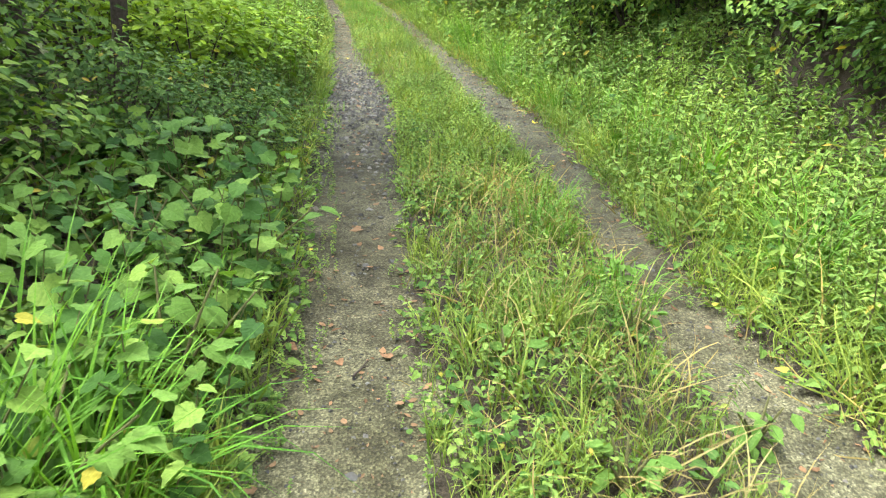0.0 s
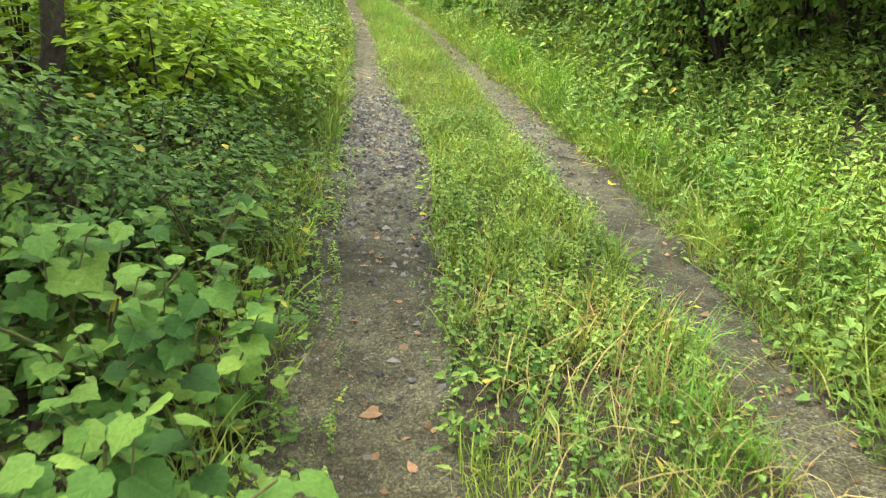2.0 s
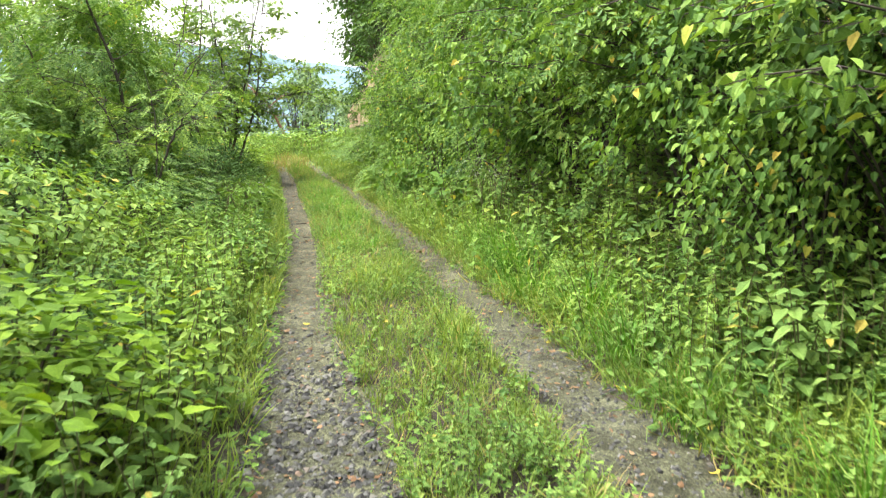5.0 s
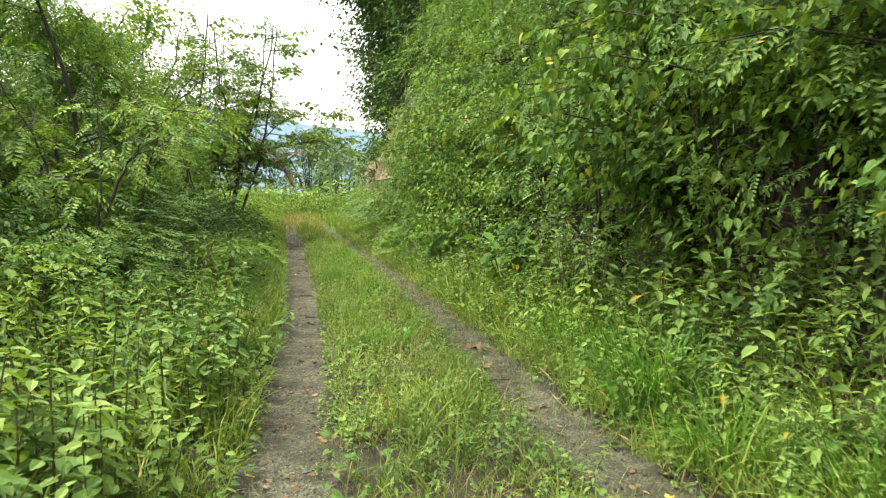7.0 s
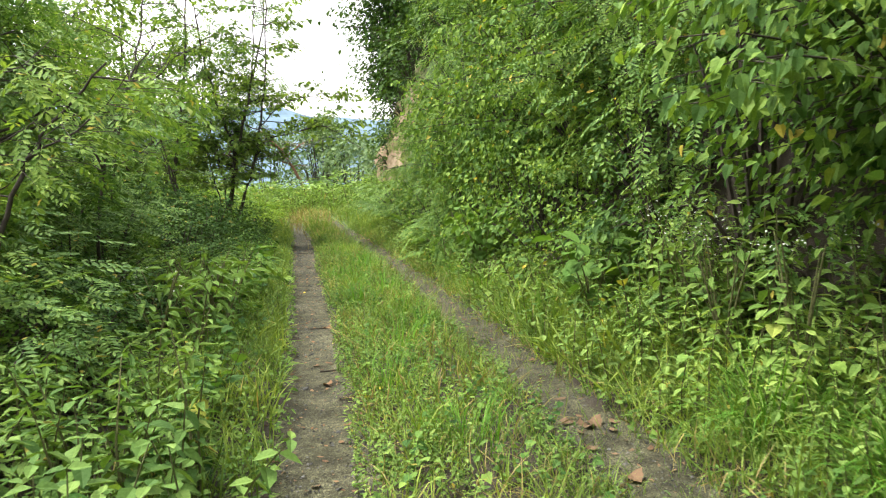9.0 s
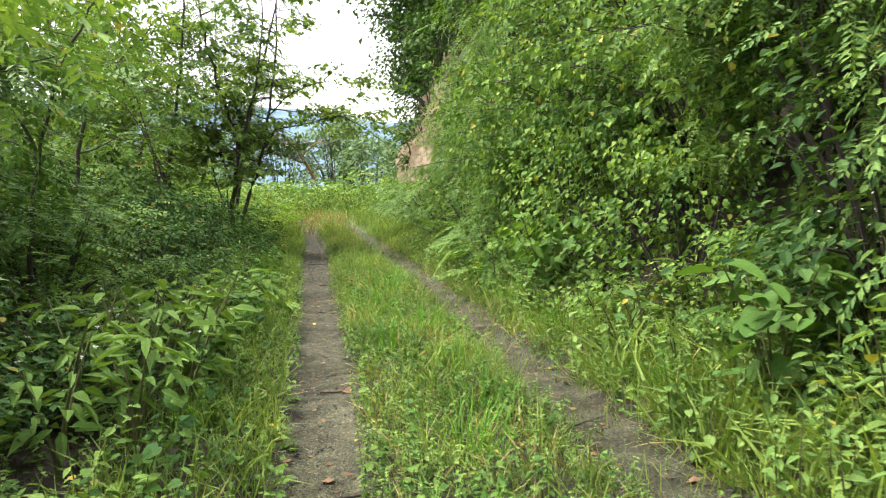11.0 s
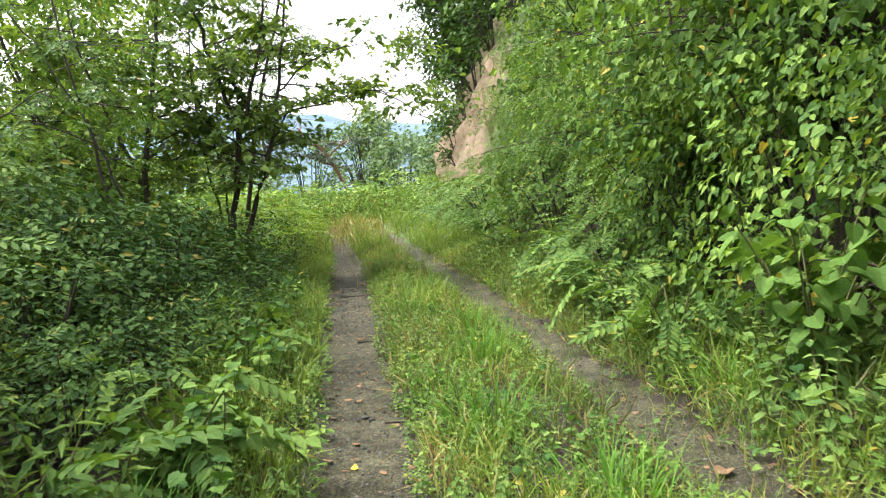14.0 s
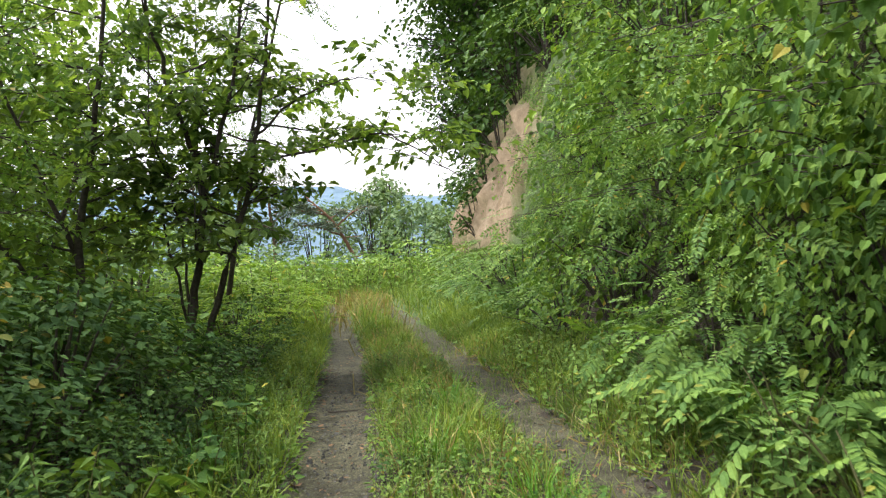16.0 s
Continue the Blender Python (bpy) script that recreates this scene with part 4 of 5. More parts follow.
    # the overgrown bank
    for kind, x, y, w, h in (("dark", 4.3, 4.2, 1.0, 1.4), ("dark", 4.4, 6.0, 1.1, 1.7), ("vine", 4.25, 7.8, 0.9, 1.6), ("vine", 4.1, 9.3, 1.2, 2.3), ("vine", 3.7, 10.6, 0.85, 1.7), ("vine", 3.85, 12.0, 1.0, 2.3), ("vine", 4.1, 13.2, 1.2, 2.5),
                             ("vine", 3.45, 11.3, 0.8, 1.9), ("vine", 3.5, 12.7, 0.85, 2.0), ("vine", 3.05, 19.7, 0.55, 0.9), ("dark", 4.4, 18.3, 1.2, 2.3), ("fine", 4.3, 20.6, 1.1, 2.0), ("vine", 4.2, 16.0, 1.0, 2.2), ("fine", 4.3, 22.0, 1.0, 2.0), ("fine", 3.6, 14.4, 1.0, 2.1), ("lance", 3.55, 15.4, 0.85, 1.9), ("vine", 3.7, 16.4, 1.1, 2.2), ("fine", 3.4, 17.6, 1.0, 2.1), ("dark", 3.35, 18.8, 0.9, 1.7), ("fine", 3.7, 19.6, 1.1, 2.0), ("vine", 3.25, 20.9, 0.8, 1.4),
                             ("vine", 3.3, 22.2, 0.85, 1.7), ("vine", 3.1, 23.3, 0.75, 1.8), ("vine", 3.5, 24.2, 1.0, 1.9), ("fine", 3.3, 25.6, 0.9, 1.5), ("locust", 3.0, 26.8, 0.75, 1.0), ("vine", 3.2, 24.9, 0.7, 1.8), ("vine", 3.3, 25.7, 0.7, 2.0), ("fine", 3.4, 28.0, 1.0, 1.6), ("vine", 3.2, 29.4, 0.9, 1.6), ("vine", 3.7, 28.7, 1.0, 2.0), ("vine", 3.8, 30.8, 1.0, 2.0), ("vine", 3.8, 26.6, 1.0, 2.0), ("fine", 4.1, 29.6, 1.1, 2.2), ("locust", 3.0, 30.8, 0.8, 1.0), ("fine", 3.5, 31.8, 0.8, 0.9),
                             ("locust", 3.0, 33.6, 0.9, 1.2), ("fine", 3.0, 35.2, 0.8, 0.9), ("locust", 3.1, 37.2, 0.9, 1.2), ("locust", 3.0, 39.2, 0.7, 0.9), ("locust", 2.9, 41.0, 0.7, 0.8), ("lance", 3.0, 43.5, 0.9, 1.0), ("lance", 3.2, 46.5, 1.0, 1.2), ("lance", 3.6, 49.5, 1.2, 1.4),
                             ("wood", 4.9, 5.0, 1.5, 2.6), ("wood", 5.0, 8.0, 1.6, 2.8), ("wood", 5.2, 11.2, 1.6, 2.8), ("dark", 4.9, 14.6, 1.5, 2.4), ("fine", 5.0, 17.4, 1.5, 2.4), ("dark", 5.2, 20.4, 1.5, 2.4), ("fine", 4.7, 22.8, 1.4, 2.0), ("vine", 4.6, 25.0, 1.3, 1.8),
                             ("fine", 4.7, 27.4, 1.3, 1.8), ("vine", 4.8, 29.8, 1.3, 1.8), ("fine", 4.7, 32.2, 1.4, 1.9), ("fine", 5.0, 34.8, 1.4, 1.8),
                             ("wood", 6.4, 13.0, 1.7, 2.6), ("wood", 6.6, 17.0, 1.8, 2.6), ("wood", 6.6, 21.0, 1.8, 2.4), ("dark", 6.3, 25.0, 1.7, 2.0), ("wood", 6.6, 29.0, 1.7, 2.2), ("wood", 6.4, 32.8, 1.6, 2.0), ("wood", 7.2, 37.0, 1.8, 2.4), ("wood", 4.0, 37.4, 1.0, 2.0), ("wood", 4.0, 39.4, 1.0, 2.0), ("wood", 4.0, 41.4, 1.0, 2.0), ("wood", 4.0, 43.4, 1.0, 2.0), ("wood", 4.8, 45.4, 1.1, 2.0), ("wood", 4.3, 35.6, 1.1, 2.0), ("wood", 5.2, 36.0, 1.2, 2.4), ("wood", 5.2, 34.0, 1.2, 2.4), ("wood", 6.2, 42.0, 1.5, 2.0), ("wood", 5.6, 45.0, 1.3, 1.8), ("wood", 5.4, 47.0, 1.2, 1.6)):
        bush(kind, x, y, w, h, -0.15)


make_bushes()


def arching_shapes(rng, count, leaf_shapes, size, per, flat=-0.6):
    """Shrubs one unit high that lean out towards -x: arching boughs (0) with flat, layered sprays of leaves (1)."""
    out = []
    for _ in range(count):
        wood, lp, la_ = [], [], []
        for b in range(15):
            az = 3.1416 + rng.normal(0, 0.75)
            u = np.linspace(0, 1, 8)
            reach, rise = rng.uniform(0.35, 0.95), rng.uniform(0.45, 1.05)
            r = reach * u ** 1.5
            p = np.stack([r * np.cos(az), r * np.sin(az), rise * np.sin(1.9 * u) - 0.06], 1) + rng.normal(0, 0.014, (8, 3)) * u[:, None]
            wood.append(tube(p, np.linspace(0.008, 0.0018, 8), 4))
            for k in range(2, 8):
                for side in (-1, 1):
                    a = az + side * rng.uniform(0.5, 1.25)
                    n = per
                    w = np.linspace(0.1, 1, n) * rng.uniform(0.12, 0.30) * (1.15 - 0.5 * u[k])
                    q = p[k] + np.stack([w * np.cos(a), w * np.sin(a), -0.35 * w ** 1.3 * 1.0], 1)
                    wood.append(tube(q[[0, n // 2, n - 1]], (0.0022, 0.0016, 0.001), 3))
                    lp.append(q + rng.normal(0, 0.012, (n, 3)))
                    la_.append(a - 1.571 + np.where(np.arange(n) % 2, 0.7, -0.7) + rng.normal(0, 0.6, n))
        p, az = np.concatenate(lp), np.concatenate(la_)
        n = len(p)
        lf = spread_any(leaf_shapes, p, turns(az, flat + rng.normal(0, 0.45, n), rng.normal(0, 0.5, n)), size * (0.5 + 0.8 * rng.random(n)), rng)
        lf.k = np.full(len(lf.f), 1)
        out.append(join(wood + [lf]))
    return out


def bank_shrubs():
    rng = np.random.default_rng(43)
    spec = {
        "spray": (arching_shapes(rng, 3, [FROND_SPRAY], 0.125, 3), LOCUST, "shrub arching from the bank with layered feathery green sprays"),
        "oval": (arching_shapes(rng, 3, [OVATE], 0.042, 12), VINE, "shrub arching from the bank with small oval green leaves"),
        "heart": (arching_shapes(rng, 2, [HEART, HEART, OVATE], 0.04, 10, -0.8), VINE, "vine hanging from the bank with heart-shaped green leaves"),
        "deep": (arching_shapes(rng, 2, [OVATE, LANCE2], 0.05, 11), DARK, "shrub arching from the bank with deep green leaves"),
    }
    meshes = {k: [(mesh_of("stem", Shape(s.v, s.f[s.k == 0]), [BARK]), mesh_of("foliage", Shape(s.v, s.f[s.k == 1], 0, s.place), [m])) for s in v] for k, (v, m, _) in spec.items()}
    for kind, x, y, size in (("deep", 4.1, 3.8, 1.0), ("deep", 4.3, 5.2, 1.1), ("oval", 4.2, 6.6, 1.2), ("deep", 4.3, 7.8, 1.4), ("oval", 4.0, 8.8, 1.5), ("heart", 3.8, 9.8, 1.9), ("deep", 3.9, 10.8, 2.0), ("oval", 3.6, 11.6, 1.8), ("spray", 3.8, 12.6, 2.1),
                             ("oval", 3.6, 13.6, 1.9), ("heart", 3.7, 14.6, 2.0), ("spray", 4.0, 15.2, 2.3), ("heart", 3.55, 16.2, 1.9), ("oval", 3.9, 17.0, 2.1), ("spray", 4.1, 17.9, 2.1), ("spray", 4.2, 18.9, 2.3), ("spray", 3.9, 19.9, 1.8),
                             ("oval", 3.8, 20.7, 2.0), ("heart", 3.7, 21.6, 1.7), ("oval", 3.8, 22.8, 1.6), ("heart", 3.6, 23.8, 1.8), ("oval", 3.9, 24.6, 2.0), ("heart", 3.5, 25.4, 1.6), ("spray", 3.7, 26.4, 1.9), ("spray", 3.5, 27.6, 1.6), ("oval", 3.8, 28.8, 1.8), ("spray", 3.5, 29.8, 1.5), ("spray", 3.9, 31.0, 1.5),
                             ("oval", 4.8, 12.0, 2.2), ("spray", 4.9, 14.2, 2.4), ("deep", 5.0, 16.4, 2.3), ("spray", 5.0, 18.6, 2.4), ("spray", 5.1, 20.6, 2.2), ("oval", 5.0, 22.6, 2.2), ("spray", 4.9, 24.8, 2.2), ("oval", 4.8, 27.0, 2.1), ("spray", 4.9, 29.0, 2.1), ("spray", 4.9, 31.2, 1.8), ("deep", 4.9, 33.2, 1.8)):
        t = thing("bush", spec[kind][2], "bush", "bushes along the track")
        t.matrix_basis = Matrix.Translation((x, y, float(height(x, y)) - 0.05)) @ Matrix.Rotation(rng.normal(0, 0.35), 4, "Z") @ Matrix.Scale(size, 4)
        for nm, me in zip(("stem", "foliage"), meshes[kind][rng.integers(0, len(meshes[kind]))]):
            o = new(nm, me)
            o.parent = t


bank_shrubs()


def bank_vines():
    """Leaves that hang over the face of the bank."""
    rng = np.random.default_rng(41)
    n = 105000
    y = np.concatenate([5 + 36 * rng.random(75000) ** 0.9, rng.uniform(20, 36, 30000)])
    x = 2.75 + 3.6 * rng.random(n)
    z = height(x, y)
    e = 0.05
    gx, gy = (height(x + e, y) - z) / e, (height(x, y + e) - z) / e
    nrm = np.stack([-gx, -gy, np.ones(n)], 1)
    nrm /= np.linalg.norm(nrm, axis=1, keepdims=True)
    off = 0.06 + 0.35 * rng.random(n) * (0.5 + 0.5 * waves(x * 2, y * 1.6 + z, 1.0))
    p = np.stack([x, y, z], 1) + nrm * off[:, None]
    keep = rng.random(n) < 0.55 + 0.45 * np.clip(0.6 + waves(x * 1.3, y * 1.1, 4.0), 0, 1)
    keep &= (y < 33.8 + 0.5 * waves(z * 2, y)) | (z < 1.3) | (rng.random(n) < 0.10)
    keep &= (z > 1.9) | (waves(x * 0.3, y * 0.9, 1.5) < -0.15) | (y > 31) | (y < 10.5) | (rng.random(n) < 0.25)
    p, m = p[keep], keep.sum()
    r = turns(1.571 + rng.normal(0, 1.1, m), -0.6 + rng.normal(0, 0.5, m), rng.normal(0, 0.55, m))
    kind = waves(p[:, 0] * 0.7, p[:, 1] * 0.6, 6.0) + rng.normal(0, 0.35, m) > -0.25
    a = spread_any([HEART, OVATE], p[kind], r[kind], 0.035 + 0.06 * rng.random(kind.sum()), rng)
    stuff("bank_vines", a, [VINE], "tangle of heart-leaved vines hanging over the bank", "vines")
    q = ~kind
    q &= rng.random(m) < 0.18
    b = spread_any([FROND_FINE, FROND], p[q], r[q], 0.26 + 0.18 * rng.random(q.sum()), rng)
    stuff("bank_ferns", b, [LOCUST], "feathery green growth covering the bank", "undergrowth")


bank_vines()


# ---------------------------------------------------------------- trees
def limb(rng, start, way, length, r0, r1, steps, wander, lift):
    """Points and radii of a limb that wanders and bends upward."""
    p, d = [np.array(start, float)], np.array(way, float)
    d /= np.linalg.norm(d)
    for _ in range(steps):
        d = d + rng.normal(0, wander, 3) + np.array([0, 0, lift])
        d /= np.linalg.norm(d)
        p.append(p[-1] + d * length / steps)
    return np.array(p), np.linspace(r0, r1, steps + 1)


def tree_parts(rng, stems, twigs, leaves_per, leaf_shapes, size, spray=0.28, droop=-0.35, bare=0.35, twig_len=(0.5, 1.3), lift=0.05, forks=3):
    """stems: (start, way, length, radius) rows. Returns wood for each stem and all the leaves."""
    wood, lp = [], []
    for start, way, length, radius in stems:
        p, q = limb(rng, start, way, length, radius, radius * 0.3, 9, 0.09, 0.04)
        shapes = [tube(p, q, 7)]
        for i in range(twigs):
            u = bare + (1 - bare) * (i + rng.random()) / twigs
            k = min(int(u * 9), 8)
            at = p[k] + (p[k + 1] - p[k]) * (u * 9 - k)
            a = rng.random() * 6.283
            tp, tq = limb(rng, at, (np.cos(a), np.sin(a), 0.35), rng.uniform(*twig_len) * (1.25 - 0.6 * u), q[k] * 0.45, 0.004, 6, 0.16, lift)
            shapes.append(tube(tp, tq, 4))
            for j in range(forks):
                b = a + rng.normal(0, 0.9)
                sp, sq = limb(rng, tp[2 + j], (np.cos(b), np.sin(b), 0.1), 0.45 * rng.uniform(0.5, 1.2), 0.006, 0.002, 4, 0.2, 0.0)
                shapes.append(tube(sp, sq, 3))
                lp.append(sp[1:])
            lp.append(tp[2:])
        wood.append(join(shapes))
    c = np.concatenate(lp)
    c = np.repeat(c, leaves_per, 0)
    c = c + rng.normal(0, spray * 0.4, c.shape)
    n = len(c)
    mid_ = np.mean([s[0] for s in stems], 0)
    out = np.arctan2(c[:, 1] - mid_[1], c[:, 0] - mid_[0])
    r = turns(out - 1.571 + rng.normal(0, 1.0, n), droop + rng.normal(0, 0.35, n), rng.normal(0, 0.35, n))
    return wood, spread_any(leaf_shapes, c, r, size * (0.65 + 0.6 * rng.random(n)), rng)


def plant_tree(name, label, x, y, rng, leaf_mat, bark=BARK, group="trees beside the track", **kw):
    t = thing(name, label, "tree", group)
    t.location = (x, y, float(height(x, y)) - 0.05)
    wood, crown = tree_parts(rng, **kw)
    for w in wood:
        part("trunk", w, bark, t, soft=True)
    part("crown", crown, leaf_mat, t)
    return t


def shaped_tree(label, x, y, rng, leaf_mat, limbs, twigs, leaves_per, leaf_shapes, size, name="tree", bark=BARK, group="trees beside the track", twig_len=(0.5, 1.3), bare_to=1.3):
    """A tree whose limbs follow the given lines; leaves in flat sprays along short twigs."""
    t = thing(name, label, "tree", group)
    t.location = (x, y, float(height(x, y)) - 0.05)
    lp, la_ = [], []
    for line, radius in limbs:
        line = np.array(line, float)
        at = np.linspace(0, len(line) - 1, 4 * len(line))
        p = np.stack([np.interp(at, np.arange(len(line)), line[:, i]) for i in range(3)], 1)
        for _ in range(2):
            p[1:-1] = (p[:-2] + p[1:-1] + p[2:]) / 3
        p[1:] += rng.normal(0, 0.012, (len(p) - 1, 3))
        wood = [tube(p, np.linspace(radius, radius * 0.28, len(p)), 7)]
        count = max(4, round(twigs * min(1.0, np.linalg.norm(np.diff(p, axis=0), axis=1).sum() / 4.5)))
        for i in range(count):
            k = int(np.interp(i + rng.random(), (0, count), (0.25 * len(p), len(p) - 1.01)))
            if p[k, 2] < bare_to and rng.random() < 0.8:
                continue
            a = rng.random() * 6.283
            tp, tq = limb(rng, p[k], (np.cos(a), np.sin(a), 0.3), rng.uniform(*twig_len), radius * 0.3, 0.003, 6, 0.14, 0.0)
            wood.append(tube(tp, tq, 4))
            for j in range(2, 6):
                for side in (-1, 1):
                    b = a + side * rng.uniform(0.4, 1.1)
                    w = np.linspace(0.15, 1, leaves_per)[:, None] * rng.uniform(0.2, 0.5)
                    lp.append(tp[j] + w * np.array([np.cos(b), np.sin(b), -0.15]) + rng.normal(0, 0.03, (leaves_per, 3)))
                    la_.append(b - 1.571 + np.where(np.arange(leaves_per) % 2, 0.6, -0.6) + rng.normal(0, 0.4, leaves_per))
                    wood.append(tube(np.array([tp[j], lp[-1][-1]]), (0.003, 0.0015), 3))
        part("trunk", join(wood), bark, t, soft=True)
    p, az = np.concatenate(lp), np.concatenate(la_)
    n = len(p)
    part("crown", spread_any(leaf_shapes, p, turns(az, -0.3 + rng.normal(0, 0.35, n), rng.normal(0, 0.35, n)), size * (0.65 + 0.6 * rng.random(n)), rng), leaf_mat, t)
    return t


def near_trees():
    rng = np.random.default_rng(51)
    shaped_tree("young multi-stemmed tree with dark slender trunks beside the track", -1.31, 30.0, rng, AIRY, (
        (((0, 0, 0), (0.0, 0, 0.7), (0.14, 0, 1.5), (0.2, 0, 2.0), (0.06, 0.1, 2.5), (-0.13, 0.1, 3.1), (-0.36, 0.1, 4.0), (-0.5, 0.1, 5.2)), 0.05),
        (((0.2, 0, 1.95), (0.34, -0.1, 2.4), (0.52, -0.1, 3.0), (0.68, -0.1, 3.9), (0.76, -0.1, 5.3)), 0.034),
        (((0.05, 0.05, 0), (0.22, 0.05, 0.75), (0.5, 0, 1.5), (0.66, 0, 2.05), (0.8, 0, 2.9), (0.95, 0, 3.9), (1.0, 0, 5.4)), 0.042),
        (((0.66, 0, 2.0), (0.9, 0, 2.38), (1.5, 0.1, 2.45), (2.05, 0.1, 2.65), (2.5, 0.1, 2.4), (2.9, 0.1, 2.1)), 0.018),
        (((0.75, 0, 2.6), (1.2, 0.3, 3.1), (1.8, 0.3, 3.3), (2.35, 0.3, 3.15)), 0.014),
        (((-0.02, 0.05, 0.5), (-0.06, 0.1, 1.5), (-0.2, 0.1, 2.2), (-0.55, 0.1, 3.2)), 0.018),
        (((0.0, 0.4, 0.0), (-0.3, 0.5, 1.4), (-0.5, 0.6, 2.6), (-0.45, 0.6, 4.2)), 0.02)), 22, 6, [OVATE, OVATE, HEART], 0.11)
    shaped_tree("slender young tree with open leafy crown", -2.42, 29.9, rng, AIRY, (
        (((0, 0, 0), (0.02, 0, 1.2), (0.1, 0, 2.0), (0.25, 0.1, 2.7), (0.4, 0, 3.9), (0.5, 0, 5.6)), 0.052),
        (((0.05, 0, 1.3), (-0.3, 0, 2.2), (-0.7, 0.1, 3.2), (-0.9, 0.1, 4.6)), 0.03),
        (((0.0, 0.1, 0.2), (-0.5, 0.1, 1.2), (-1.1, 0, 2.0), (-1.7, 0, 3.4)), 0.034)), 21, 6, [OVATE, HEART], 0.12)
    shaped_tree("leaning thin-stemmed sapling over the dark undergrowth", -1.75, 26.4, rng, LOCUST, (
        (((0.12, 0, 0), (0.0, 0, 0.9), (-0.12, 0, 1.5), (-0.3, 0, 2.3), (-0.6, 0.1, 3.6)), 0.024),
        (((0.0, 0.3, 0.1), (-0.05, 0.3, 1.3), (-0.35, 0.3, 2.1), (-0.9, 0.3, 3.0)), 0.02)), 9, 2, [FROND], 0.23)
    shaped_tree("slim locust tree shading the dark undergrowth", -2.5, 24.6, rng, LOCUST, (
        (((0, 0, 0), (0.05, 0, 1.2), (0.2, 0, 2.2), (0.5, 0, 3.1), (0.7, 0.1, 4.2)), 0.032),
        (((0.05, 0, 1.2), (-0.3, 0.1, 2.2), (-0.7, 0.2, 3.2)), 0.022),
        (((0.2, 0, 2.2), (0.7, 0.2, 2.9), (1.1, 0.2, 3.3)), 0.018)), 9, 2, [FROND], 0.24)
    shaped_tree("light green sapling with spreading compound leaves", -1.75, 17.6, rng, NETTLE, (
        (((0.1, 0, 0), (0.2, 0, 0.8), (0.42, 0, 1.4), (0.62, 0, 1.75), (0.95, 0, 2.05)), 0.022),
        (((0.2, 0, 0.8), (0.25, 0.1, 1.5), (0.1, 0.2, 2.3)), 0.014),
        (((0.1, 0.2, 0), (-0.1, 0.2, 0.9), (-0.35, 0.3, 1.6), (-0.7, 0.3, 2.2)), 0.02)), 12, 2, [FROND], 0.24)
    shaped_tree("sapling with arching feathery green branches", -1.9, 21.6, rng, LOCUST, (
        (((0, 0, 0), (0.0, 0, 0.9), (0.1, 0, 1.6), (0.3, 0, 2.3), (0.7, 0, 2.9)), 0.024),
        (((0.1, 0, 1.5), (-0.2, 0.1, 2.2), (-0.6, 0.2, 2.8)), 0.016),
        (((0.0, 0.2, 0), (-0.3, 0.2, 1.1), (-0.8, 0.2, 2.0), (-1.4, 0.2, 2.5)), 0.02)), 10, 3, [FROND], 0.25)
    plant_tree("tree", "leaning young tree with spreading dark branches", -3.6, 31.5, rng, AIRY,
               stems=[((0, 0, 0), (-0.2, 0, 1), 5.6, 0.045), ((0, 0.1, 0.4), (0.2, 0.1, 1), 5.2, 0.04)], twigs=17, leaves_per=9, leaf_shapes=[OVATE], size=0.12, spray=0.5, bare=0.2, twig_len=(1.0, 2.3), lift=0.0)
    for x, y in ((-4.3, 36.5), (-7.6, 33.5)):
        plant_tree("tree", "open-crowned tree with fine pale leaves beyond the bushes", x, y, rng, AIRY,
                   stems=[((0, 0, 0), (0.08, 0, 1), 6.6, 0.06), ((0, 0.05, 0.6), (-0.25, 0.1, 1), 5.6, 0.045)], twigs=14, leaves_per=6, leaf_shapes=[OVATE], size=0.13, spray=0.6, bare=0.3, twig_len=(1.0, 2.4), lift=0.0)
    plant_tree("tree", "slender leafy tree behind the undergrowth", -4.6, 28.0, rng, AIRY,
               stems=[((0, 0, 0), (0.1, 0, 1), 5.4, 0.045), ((0, 0.1, 0.4), (-0.3, 0.1, 1), 4.8, 0.04)], twigs=17, leaves_per=9, leaf_shapes=[OVATE], size=0.12, spray=0.5, bare=0.2, twig_len=(1.0, 2.3), lift=0.0)
    for x, y, a, n in ((-2.45, 19.7, 0.1, 4.0), (-4.2, 23.8, 0.1, 5.0), (-4.6, 17.0, 0.1, 4.6)):
        plant_tree("tree", "small locust tree with feathery leaves", x, y, rng, LOCUST,
                   stems=[((0, 0, 0), (a, 0, 1), n, 0.045), ((0, 0.05, 0), (-0.28, 0.1, 1), n * 0.88, 0.035), ((0, 0.1, 0.3), (-0.55, -0.2, 1), n * 0.75, 0.025)], twigs=12, leaves_per=3, spray=0.4, leaf_shapes=[FROND], size=0.25, twig_len=(0.6, 1.25), bare=0.28, lift=0.02)
    plant_tree("tree", "slender tree with hanging sprays of leaflets", -1.75, 34.5, rng, LOCUST,
               stems=[((0, 0, 0), (0.08, 0, 1), 6.4, 0.05), ((0, 0.05, 1.4), (-0.3, -0.1, 1), 4.2, 0.03)], twigs=13, leaves_per=2, spray=0.5, leaf_shapes=[FROND], size=0.27, twig_len=(0.8, 1.9), lift=-0.05, bare=0.4)
    plant_tree("tree", "open-crowned tree beyond the bushes", -5.4, 33.0, rng, AIRY,
               stems=[((0, 0, 0), (0.1, 0, 1), 6.2, 0.06), ((0, 0.05, 0.6), (-0.3, 0.1, 1), 5.2, 0.045)], twigs=15, leaves_per=10, leaf_shapes=[OVATE], size=0.14, spray=0.6, bare=0.25, twig_len=(1.0, 2.4), lift=0.0)
